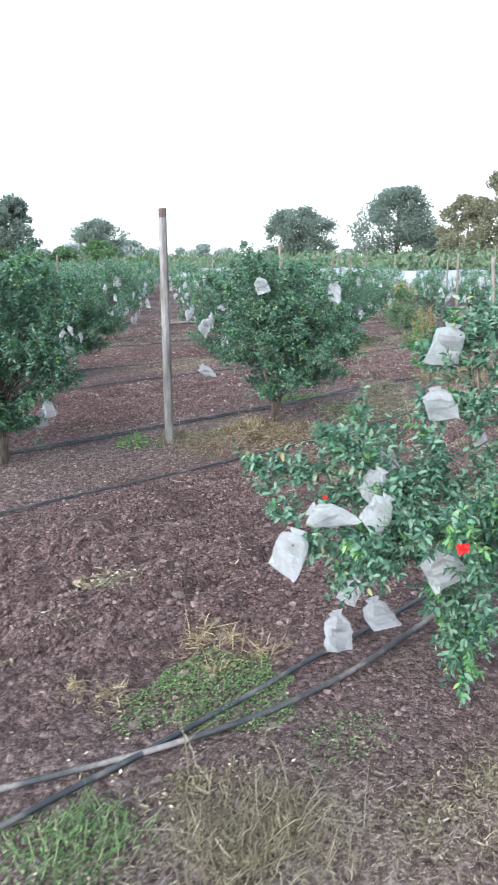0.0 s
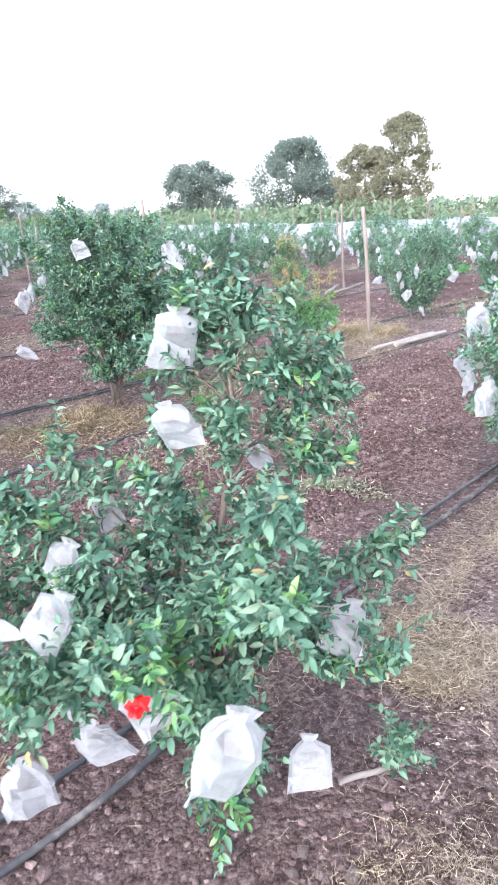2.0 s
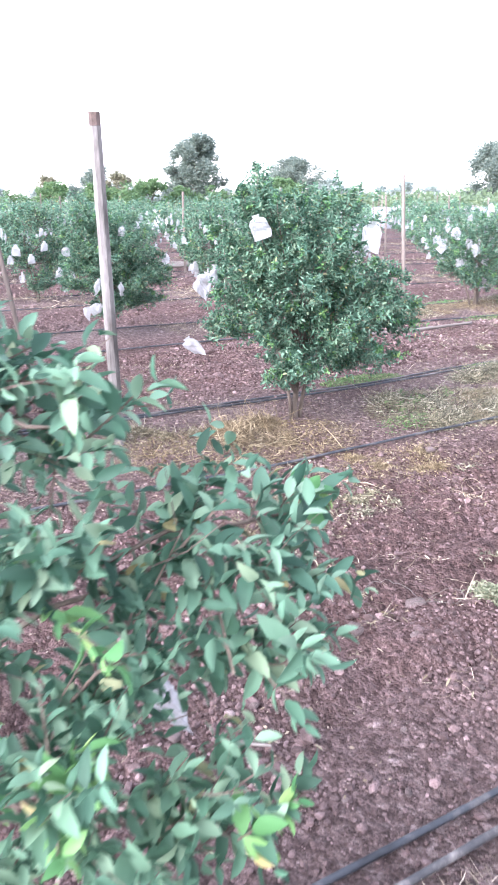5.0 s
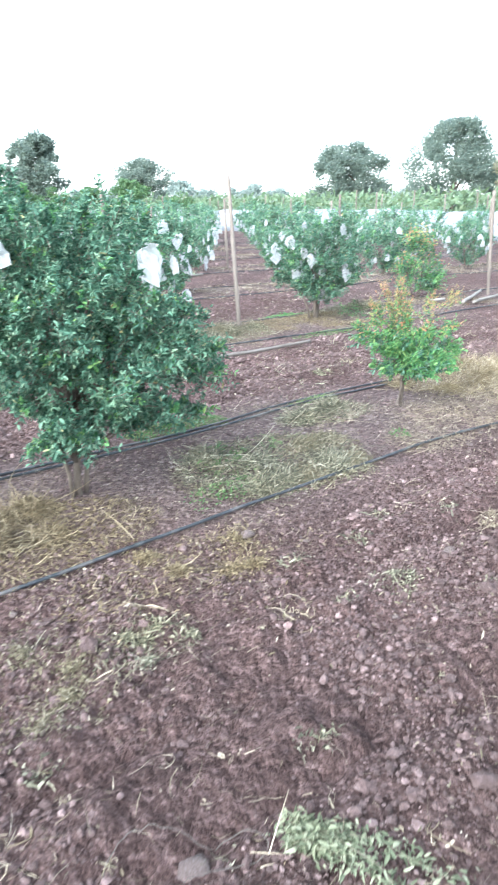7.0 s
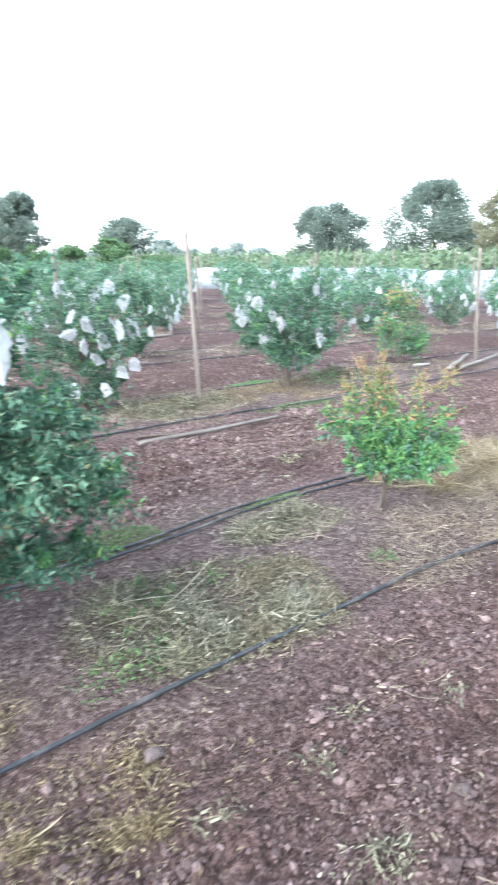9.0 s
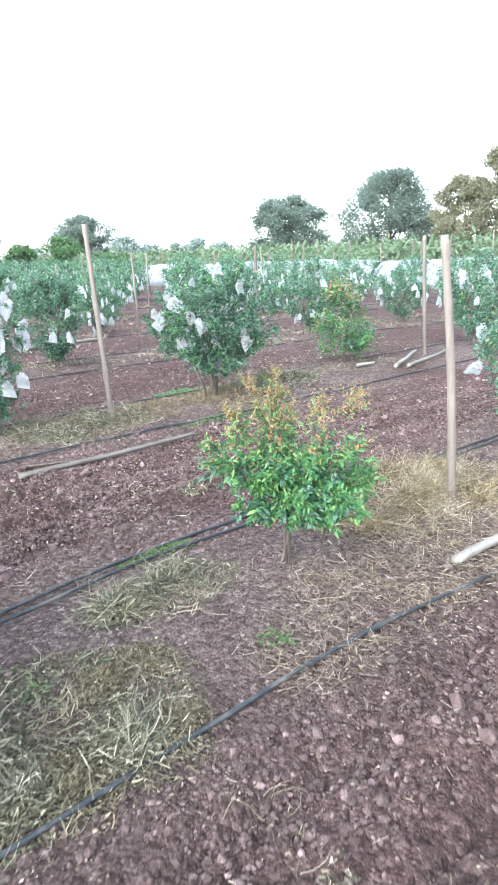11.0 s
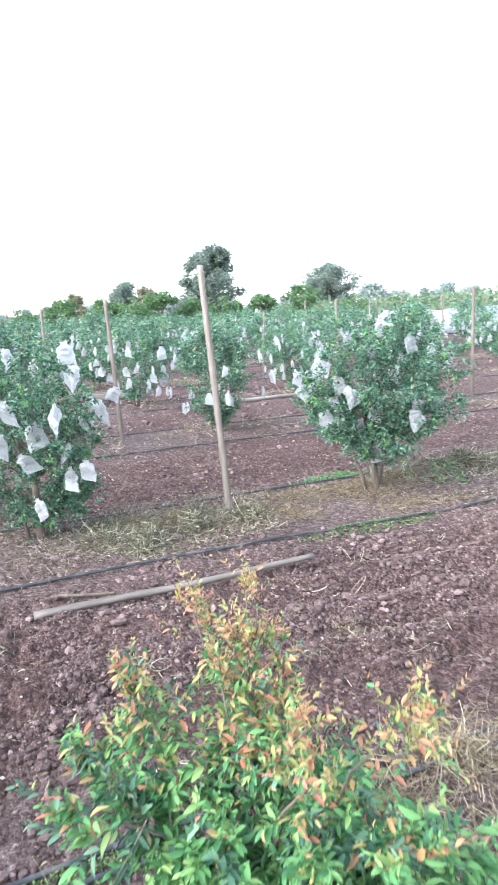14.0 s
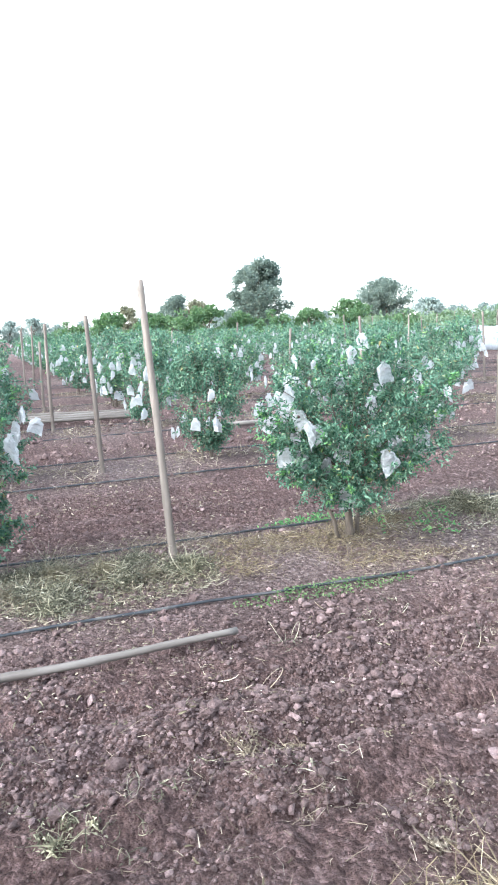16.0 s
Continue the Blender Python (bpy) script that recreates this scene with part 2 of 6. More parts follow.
HOSE = grain_material("dusty_black_hose", [(0.3, (0.016, 0.019, 0.023)), (0.52, (0.040, 0.047, 0.055)), (0.70, (0.17, 0.158, 0.148))], 5.0, 0.5, 0.15, 0.001)
HOSE_DUSTY = grain_material("muddy_hose", [(0.35, (0.026, 0.030, 0.036)), (0.50, (0.075, 0.074, 0.074)), (0.62, (0.24, 0.22, 0.205))], 6.0, 0.6, 0.2, 0.001)
DRIPPER = grain_material("dripper_plastic", [(0.3, (0.03, 0.036, 0.04)), (0.7, (0.075, 0.085, 0.09))], 30.0, 0.5)
BAG = bag_material()
FRUIT = grain_material("pomegranate_skin", [(0.3, (0.045, 0.028, 0.024)), (0.6, (0.075, 0.045, 0.034)), (0.85, (0.12, 0.08, 0.055))], 9.0, 0.45)
FLOWER = leaf_material("pomegranate_flower", [(0.0, (0.62, 0.012, 0.018)), (1.0, (0.75, 0.03, 0.03))], 0.5, 0.3, (0.7, 0.02, 0.02))
COVER = grain_material("white_crop_cover", [(0.3, (0.24, 0.27, 0.305)), (0.7, (0.35, 0.38, 0.415))], 1.2, 0.7, 0.3, 0.02)
BRICK = grain_material("red_mud_wall", [(0.3, (0.20, 0.09, 0.065)), (0.7, (0.33, 0.17, 0.13))], 2.0, 0.9)

# ---------------------------------------------------------------- mesh helpers
rng = np.random.default_rng(7)


def fast_mesh(name, verts, faces, mats, smooth=False, pick=None):
    """A mesh from an array of places and one of faces, all with the same number of corners."""
    verts, faces = np.asarray(verts, np.float32), np.asarray(faces, np.int32)
    me = bpy.data.meshes.new(name)
    k = faces.shape[1]
    me.vertices.add(len(verts))
    me.vertices.foreach_set("co", verts.ravel())
    me.loops.add(faces.size)
    me.loops.foreach_set("vertex_index", faces.ravel())
    me.polygons.add(len(faces))
    me.polygons.foreach_set("loop_start", np.arange(0, faces.size, k, dtype=np.int32))
    me.polygons.foreach_set("use_smooth", np.full(len(faces), smooth))
    for m in mats if isinstance(mats, (list, tuple)) else [mats]:
        me.materials.append(m)
    if pick is not None:
        me.polygons.foreach_set("material_index", np.asarray(pick, np.int32))
    me.update(calc_edges=True)
    return me


def empty(name, place=(0, 0, 0)):
    ob = new(name)
    ob.location = place
    ob.empty_display_size = 0.1
    return ob


def part(name, mesh, parent, label="", kind=""):
    ob = new(name, mesh)
    ob.parent = parent
    return tagged(ob, label, kind=kind)


def joined(pieces):
    """Many (verts, faces) as one."""
    base, vs, fs = 0, [], []
    for v, f in pieces:
        vs.append(np.asarray(v, float))
        fs.append(np.asarray(f) + base)
        base += len(v)
    return np.concatenate(vs), np.concatenate(fs)


def unit(v):
    return v / np.maximum(np.linalg.norm(v, axis=-1, keepdims=True), 1e-9)


def tube(points, radii, sides=8, closed=True):
    """A round bar along points, as quads; the ends are drawn in."""
    p = np.asarray(points, float)
    r = np.broadcast_to(np.asarray(radii, float), (len(p),)).copy()
    if closed:
        p, r = np.concatenate([p[:1], p, p[-1:]]), np.concatenate([[1e-4], r, [1e-4]])
    t = np.gradient(p, axis=0)
    t[0], t[-1] = (t[1], t[-2]) if closed else (t[0], t[-1])
    t = unit(t)
    ref = np.array([0.0, 0, 1]) if abs(t[:, 2]).mean() < 0.8 else np.array([1.0, 0, 0])
    a = unit(np.cross(t, ref))
    b = np.cross(t, a)
    ang = np.linspace(0, 2 * np.pi, sides, endpoint=False)
    ring = a[:, None] * np.cos(ang)[None, :, None] + b[:, None] * np.sin(ang)[None, :, None]
    v = (p[:, None] + ring * r[:, None, None]).reshape(-1, 3)
    i, j = np.meshgrid(np.arange(len(p) - 1), np.arange(sides), indexing="ij")
    k = (j + 1) % sides
    f = np.stack([i * sides + j, i * sides + k, (i + 1) * sides + k, (i + 1) * sides + j], -1).reshape(-1, 4)
    return v, f


def blades(place, way, length, width, fold=0.18, droop=0.18, up=(0, 0, 1), g=rng):
    """Leaves: two quads each, folded along the midrib, drooping at the tip."""
    n = len(place)
    way = unit(way)
    side = unit(np.cross(way, np.asarray(up) + g.normal(0, 0.75, (n, 3))))
    nor = np.cross(side, way)
    L, W = np.broadcast_to(length, n)[:, None], np.broadcast_to(width, n)[:, None]
    at = lambda along, out, lift: place + L * along * way + W * out * side + (W * lift * fold * 2 - L * droop * along ** 2) * nor
    v = np.stack([at(0, 0, 0), at(0.32, 0.46, 1), at(0.72, 0.36, 1), at(1, 0, 0), at(0.72, -0.36, 1), at(0.32, -0.46, 1)], 1).reshape(-1, 3)
    b = np.arange(n)[:, None] * 6
    f = np.concatenate([b + [0, 3, 2, 1], b + [0, 5, 4, 3]])
    return v, f


def fine_blades(place, way, length, width, fold=0.26, droop=0.34, up=(0, 0, 1), g=rng):
    """Leaves seen close: a midrib and a rounded outline, curled along it."""
    n = len(place)
    way = unit(way)
    side = unit(np.cross(way, np.asarray(up) + g.normal(0, 0.75, (n, 3))))
    nor = np.cross(side, way)
    L, W = np.broadcast_to(length, n)[:, None], np.broadcast_to(width, n)[:, None]
    curl = droop * (0.4 + 1.2 * g.random((n, 1)))
    at = lambda along, out: place + L * along * way + W * out * side + (W * abs(out) * fold * 2 - L * curl * along ** 2) * nor
    rows = [at(0, 0), at(1, 0)]
    for s, w in ((0.12, 0.22), (0.34, 0.47), (0.64, 0.45), (0.87, 0.25)):
        rows += [at(s, -w), at(s, 0), at(s, w)]
    v = np.stack(rows, 1).reshape(-1, 3)
    b = np.arange(n)[:, None] * 14
    quads = []
    for r in range(3):
        q = 2 + 3 * r
        quads += [(q, q + 1, q + 4, q + 3), (q + 1, q + 2, q + 5, q + 4)]
    quads += [(0, 4, 3, 2), (11, 12, 13, 1)]
    return v, np.concatenate([b + list(q) for q in quads])


def plain_blades(place, way, length, width, g=rng):
    """Leaves of far plants: one pointed quad each."""
    n = len(place)
    way = unit(way)
    side = unit(np.cross(way, g.normal(0, 0.9, (n, 3)) + [0, 0, 0.7]))
    L, W = np.broadcast_to(length, n)[:, None], np.broadcast_to(width, n)[:, None]
    v = np.stack([place, place + L * 0.5 * way + W * 0.5 * side, place + L * way, place + L * 0.5 * way - W * 0.5 * side], 1).reshape(-1, 3)
    return v, np.arange(4 * n).reshape(-1, 4)


def straws(place, way, length, width, bend, g=rng, cuts=((0, 1.0), (0.35, 1.0), (0.7, 0.75), (1.0, 0.3))):
    """Dry stalks and grass blades: thin ribbons of three quads, bent."""
    n = len(place)
    way = unit(way)
    side = unit(np.cross(way, g.normal(0, 1, (n, 3))))
    off = np.cross(way, side)
    L, W, B = (np.broadcast_to(q, n)[:, None] for q in (length, width, bend))
    k = B * 3.2 + 1e-4
    rows = []
    for s, w in cuts:
        mid = place + way * L * np.sin(k * s) / k + off * L * (1 - np.cos(k * s)) / k
        rows += [mid - side * W * w / 2, mid + side * W * w / 2]
    v = np.stack(rows, 1).reshape(-1, 3)
    b = np.arange(n)[:, None] * 2 * len(cuts)
    f = np.concatenate([b + [q, q + 1, q + 3, q + 2] for q in range(0, 2 * len(cuts) - 2, 2)])
    return v, f


TABLE = np.random.default_rng(3).random((256, 256))


def value_noise(x, y, scale):
    x, y = np.asarray(x, float) * scale + 37.3, np.asarray(y, float) * scale + 91.7
    i, j = np.floor(x).astype(int), np.floor(y).astype(int)
    u, v = x - i, y - j
    u, v = u * u * (3 - 2 * u), v * v * (3 - 2 * v)
    q = lambda a, b: TABLE[a % 256, b % 256]
    return (q(i, j) * (1 - u) + q(i + 1, j) * u) * (1 - v) + (q(i, j + 1) * (1 - u) + q(i + 1, j + 1) * u) * v


# ---------------------------------------------------------------- plan of the orchard: rows run along x
ROW_FIRST, ROW_STEP = 1.15, 3.72
PLANT_FIRST, PLANT_STEP = 2.10, 2.82
POLE_FIRST, POLE_STEP = 3.68, 5.47


def row_y(k):
    return ROW_FIRST + ROW_STEP * k


def off_row(y):
    """Metres from the nearest row of bushes."""
    y = np.asarray(y, float)
    return (y - ROW_FIRST + ROW_STEP / 2) % ROW_STEP - ROW_STEP / 2


def domes(x, y, scale, seed=0):
    """Rounded lumps of many sizes lying side by side, 0 to 1."""
    x, y = np.asarray(x, float) * scale, np.asarray(y, float) * scale
    i, j = np.floor(x).astype(int), np.floor(y).astype(int)
    best = np.zeros(np.broadcast(x, y).shape)
    for di in (-1, 0, 1):
        for dj in (-1, 0, 1):
            a, b = (i + di + 17 * seed) % 256, (j + dj + 29 * seed) % 256
            h = TABLE[(a + 57) % 256, (b + 13) % 256]
            d2 = (x - (i + di + TABLE[a, b])) ** 2 + (y - (j + dj + TABLE[b, (a + 91) % 256])) ** 2
            best = np.maximum(best, (0.25 + 0.75 * h * h) * np.sqrt(np.clip(1 - d2 / (0.40 + 0.45 * h) ** 2, 0, 1)))
    return best


def ground_z(x, y, fine=True):
    x, y = np.asarray(x, float), np.asarray(y, float)
    d = off_row(y + 0.12 * (value_noise(x, y, 0.6) - 0.5))
    inside = (x < 60) & (y < 70) & (x > -12) & (y > -4)
    bed = np.exp(-((d / 0.85) ** 2))
    z = np.where(inside, 0.078 * bed - 0.03, 0.0) + 0.06 * (value_noise(x, y, 0.35) - 0.5)
    till = np.clip((abs(d) - 0.75) / 0.4, 0, 1) * inside
    # furrows of the tiller: rounded ridges with narrow, wandering gaps
    across = y + 0.16 * value_noise(x, y, 0.45) + 0.05 * value_noise(x, y, 1.7)
    wave = np.abs(np.sin(np.pi * across / 0.44)) ** 0.55 - 0.65
    z = z + till * 0.084 * wave * (0.45 + value_noise(x, y, 0.8))
    if fine:
        rough = 0.25 + 0.75 * till
        gather = 0.5 + value_noise(x + 7, y, 1.3)
        z = z + rough * (0.040 * (value_noise(x, y, 4.0) - 0.5) + 0.030 * gather * domes(x, y, 8.0, 1) + 0.022 * gather * domes(x, y, 17.0, 2) + 0.013 * domes(x, y, 33.0, 3) - 0.022)
    return z


def litter(x, y):
    """How much dry litter and ash-grey dust lies on the soil, 0 to 1: most along the rows."""
    d = off_row(y)
    return np.clip(0.9 * np.exp(-((d / 0.90) ** 2)) + 0.9 * (value_noise(x, y, 0.8) - 0.6), 0, 1)


def graded(lo, hi, step, far_lo, far_hi, grow=1.16):
    mid = list(np.arange(lo, hi, step))
    s, q, left, right = step, lo, [], []
    while q > far_lo:
        s *= grow
        q -= s
        left.append(q)
    s, q = step, mid[-1]
    while q < far_hi:
        s *= grow
        q += s
        right.append(q)
    return np.array(left[::-1] + mid + right)


def build_ground():
    gx = graded(-0.3, 11.6, 0.0175, -1500, 2500, 1.12)
    gy = graded(-0.3, 9.4, 0.0175, -1500, 2500, 1.12)
    # coarser along the beds, where straw hides the soil
    d = off_row(gy)
    gy = gy[(np.abs(d) > 0.75) | (np.arange(len(gy)) % 2 == 0) | (gy < 1.9) & (gy > 0.4)]
    x, y = np.meshgrid(gx, gy, indexing="ij")
    v = np.stack([x, y, ground_z(x, y)], -1).reshape(-1, 3)
    ny = len(gy)
    i, j = np.meshgrid(np.arange(len(gx) - 1), np.arange(ny - 1), indexing="ij")
    b = (i * ny + j).ravel()
    f = np.stack([b, b + ny, b + ny + 1, b + 1], 1)
    me = fast_mesh("ground", v, f, SOIL, True)
    a = me.attributes.new("litter", "FLOAT", "POINT")
    a.data.foreach_set("value", litter(v[:, 0], v[:, 1]).astype(np.float32))
    ob = new("ground", me)
    tagged(ob, "tilled red-brown orchard soil with paler beds along the rows", "ground", kind="structure")


build_ground()

# ---------------------------------------------------------------- bushes


def crown_points(g, n, profile, lo, hi, lobes, spread):
    """Twig starts, gathered in lobes near the outside of a crown of the given profile (radius by height share)."""
    h = g.random(lobes) ** 0.9
    a = g.random(lobes) * 2 * np.pi
    r = profile(h) * (0.25 + 0.68 * g.random(lobes) ** 0.5)
    mid = np.stack([r * np.cos(a), r * np.sin(a), lo + (hi - lo) * h], 1)
    pick = g.integers(0, len(mid), n)
    p = mid[pick] + g.normal(0, spread, (n, 3)) * [1, 1, 0.9]
    share = np.clip((p[:, 2] - lo) / (hi - lo), 0.0, 1.0)
    p[:, 2] = lo + share * (hi - lo) * (0.97 + 0.03 * g.random(n))
    rr = np.hypot(p[:, 0], p[:, 1])
    most = profile(share) * (0.9 + 0.2 * g.random(n))
    k = np.minimum(1, most / np.maximum(rr, 1e-6))
    p[:, :2] *= k[:, None]
    return p, mid


def limb_path(g, a, b, n=7):
    a, b = np.asarray(a, float), np.asarray(b, float)
    s = np.linspace(0, 1, n)[:, None]
    bow = np.array([0, 0, 1.0]) * np.linalg.norm((b - a)[:2]) * 0.35
    mid = (a + b) / 2 - (b - a) * [1, 1, 0] * 0.18 + bow * 0.4
    p = (1 - s) ** 2 * a + 2 * s * (1 - s) * mid + s * s * b
    p[1:-1] += g.normal(0, 0.012, (n - 2, 3))
    return p


def bush_meshes(seed, height, low, profile, twigs, pairs, leaf, lobes=26, spread=0.13, stems=4, young=0.10, red=0.0, twig_len=0.20, limbs=12, stem_r=0.022):
    """The meshes of one bush: stems, limbs, twigs, foliage, and the paler new shoots."""
    g = np.random.default_rng(seed)
    p, mid = crown_points(g, twigs, profile, low, height - 0.06, lobes, spread)
    axis = np.array([0, 0, low * 0.6])
    out = unit((p - axis) * [1, 1, 0.6] + g.normal(0, 0.22, p.shape))
    way = unit(out + [0, 0, 0.35] + g.normal(0, 0.35, p.shape))
    length = twig_len * (0.6 + 0.8 * g.random(twigs))
    length *= np.where(p[:, 2] > height * 0.8, 1.25, 1.0)
    # twigs
    start_p = p - way * length[:, None] * 0.35
    tv, tf = straws(start_p, way, length * 1.35, 0.0045, 0.15, g, ((0, 1.0), (1.0, 0.4)))
    # leaves in pairs along the twigs
    s = (np.arange(pairs) + 0.5) / pairs
    at = (start_p[:, None] + way[:, None] * (length * 1.35)[:, None, None] * s[None, :, None]).reshape(-1, 3)
    wy = np.repeat(way, pairs, 0)
    turn = np.cross(wy, g.normal(0, 1, wy.shape))
    turn = unit(turn)
    place = np.concatenate([at, at])
    ways = np.concatenate([wy * 0.55 + turn, wy * 0.55 - turn]) + g.normal(0, 0.25, (2 * len(at), 3))
    size = leaf * (0.55 + 0.65 * g.random(len(place)))
    is_new = np.tile(np.repeat(g.random(twigs) < young, pairs), 2)
    tip = np.tile(np.tile(s, twigs), 2)
    top = np.tile(np.repeat(p[:, 2] / height, pairs), 2)
    is_red = (g.random(len(place)) < red * np.clip((tip - 0.3) * 1.6, 0, 1) * np.clip((top - 0.35) * 2.5, 0, 1.4))
    is_new &= ~is_red
    sets = []
    make = plain_blades if leaf > 0.042 else blades
    for mask in (~is_new & ~is_red, is_new, is_red):
        sets.append(make(place[mask], ways[mask], size[mask], size[mask] * (0.42 + 0.12 * g.random(mask.sum())), g=g) if mask.any() else None)
    # stems and limbs
    stem_list = []
    for i in range(stems):
        a = 2 * np.pi * (i + 0.6 * g.random()) / stems
        foot = np.array([0.05 * math.cos(a), 0.05 * math.sin(a), -0.08])
        fork_h = low + (height - low) * (0.25 + 0.3 * g.random())
        fork = np.array([math.cos(a), math.sin(a), 0]) * profile(np.array([0.35]))[0] * 0.42 + [0, 0, fork_h]
        path = limb_path(g, foot, fork, 8)
        stem_list.append((tube(path, np.linspace(stem_r * (0.8 + 0.5 * g.random()), stem_r * 0.45, 8), 7), fork))
    limb_list = []
    for i in range(limbs):
        fork = stem_list[i % stems][1]
        goal = mid[i % len(mid)]
        limb_list.append(tube(limb_path(g, fork * [1, 1, 0.85], goal, 6), np.linspace(stem_r * 0.5, 0.003, 6), 5))
    return dict(stems=[q for q, _ in stem_list], limbs=limb_list, twigs=(tv, tf), leaves=sets)


def bush_data(made):
    """Turns bush_meshes() into Blender meshes that copies can share."""
    data = [("stem", fast_mesh("stem", *q, BARK, True), "") for q in made["stems"]]
    data += [("limb", fast_mesh("limb", *q, BARK, True), "") for q in made["limbs"]]
    data.append(("twigwork", fast_mesh("twigwork", *made["twigs"], BARK), "stuff"))
    for what, m, q in zip(("foliage", "new_growth", "red_growth"), (LEAF, LEAF_YOUNG, LEAF_RED), made["leaves"]):
        if q is not None:
            data.append((what, fast_mesh(what, *q, m, True), "stuff"))
    return data


def put_bush(data, x, y, turn=0.0, size=1.0, label="", group="pomegranate bushes in rows"):
    ob = empty("pomegranate_bush", (x, y, float(ground_z(x, y, False)) - 0.01))
    ob.rotation_euler = (0, 0, turn)
    ob.scale = (size,) * 3
    for what, me, kind in data:
        part(what, me, ob, {"new_growth": "fresh yellow-green leaves", "red_growth": "reddish young shoots"}.get(what, ""), kind)
    return tagged(ob, label, "bush", group)


vase_b = lambda r: (lambda h: r * np.interp(h, [0, 0.10, 0.28, 0.55, 0.80, 0.93, 1.0], [0.20, 0.40, 0.78, 1.0, 0.84, 0.50, 0.20]))
low_bush = lambda r: (lambda h: r * np.interp(h, [0, 0.15, 0.40, 0.60, 0.78, 1.0], [0.55, 0.95, 1.0, 0.85, 0.45, 0.22]))


def branchy(seed, base, branches, leaf, pairs, twig_len, trunk, young=0.06, red=0.0, small_up=0.0, stem_r=0.012, thick=1.8, rise=0.7, thin_up=0.0, narrow=0.36, fine=True):
    """A loose bush, branch by branch: (start, end, twigs, first leafy share, spread), leaves in whorls on side twigs."""
    g = np.random.default_rng(seed)
    base = np.array([*base, 0.0])
    limbs, ps, ws, ls, fresh = [], [], [], [], []
    peak = max(q[1][2] for q in branches)
    for a, b, n, lo, spread, *mark in branches:
        n = int(n * thick * (1.0 - thin_up * min(1, max(0, b[2] / peak - 0.6) * 3)))
        path = limb_path(g, np.array(a) - base, np.array(b) - base - unit(np.array(b) - np.array(a)) * twig_len * 0.45, 7)
        long = np.linalg.norm(path[-1] - path[0])
        limbs.append(tube(path, np.linspace(max(0.0035, stem_r * min(1, 0.35 + long)), 0.0016, 7), 6))
        s = lo + (1 - lo) * g.random(n) ** 0.8
        k = np.clip((s * 6).astype(int), 0, 5)
        u = (s * 6 - k)[:, None]
        p = path[k] * (1 - u) + path[k + 1] * u
        along = unit(path[k + 1] - path[k])
        w = unit(along * 0.75 + g.normal(0, 0.55, (n, 3)) + [0, 0, 0.22])
        p = p + g.normal(0, spread, (n, 3)) * s[:, None]
        end = np.arange(n) < max(1, n // 8)
        p[end], w[end] = path[-1] + g.normal(0, 0.008, (end.sum(), 3)), unit(along[-1] + [0, 0, 0.35] + g.normal(0, 0.18, (end.sum(), 3)))
        ps.append(p)
        ws.append(w)
        ls.append(twig_len * (0.5 + 0.9 * g.random(n)) * np.where(end, 0.6, 1.0))
        fresh.append(np.where(end, 0.22, 0.0) + (mark[0] if mark else young))
    p, w, length, new_share = (np.concatenate(q) for q in (ps, ws, ls, fresh))
    n = len(p)
    tv, tf = straws(p, w, length, 0.0032, 0.12, g, ((0, 1.0), (0.5, 0.8), (1.0, 0.4)))
    q = (np.arange(pairs) + 0.6) / pairs
    at = (p[:, None] + w[:, None] * length[:, None, None] * q[None, :, None]).reshape(-1, 3)
    wy = np.repeat(w, pairs, 0)
    first = unit(np.cross(w, g.normal(0, 1, w.shape)))
    second = np.cross(w, first)
    odd = np.tile(np.arange(pairs) % 2, n)[:, None]
    turn = np.where(odd, np.repeat(second, pairs, 0), np.repeat(first, pairs, 0)) + g.normal(0, 0.2, wy.shape)
    place = np.concatenate([at, at])
    ways = np.concatenate([wy * rise + turn, wy * rise - turn]) + g.normal(0, 0.15, (2 * len(at), 3))
    tip = np.tile(np.tile(q, n), 2)
    high = np.clip(place[:, 2] / peak, 0, 1)
    size = leaf * (0.5 + 0.75 * g.random(len(place))) * (1 - 0.35 * tip) * (1 - small_up * np.clip((high - 0.5) * 2.2, 0, 1))
    is_new = np.tile(np.repeat(g.random(n) < new_share, pairs), 2)
    redness = red * np.clip((high - 0.56) * 2.6, 0, 1.25)
    is_red = g.random(len(place)) < redness
    is_new &= ~is_red
    sets = []
    for mask in (~is_new & ~is_red, is_new, is_red):
        sets.append((fine_blades if fine else blades)(place[mask], ways[mask], size[mask], size[mask] * (narrow + 0.14 * g.random(mask.sum())), g=g) if mask.any() else None)
    stems = [tube(np.array(path) - base, np.linspace(r0, r1, len(path)), 8) for path, r0, r1 in trunk]
    return dict(stems=stems, limbs=limbs, twigs=(tv, tf), leaves=sets)


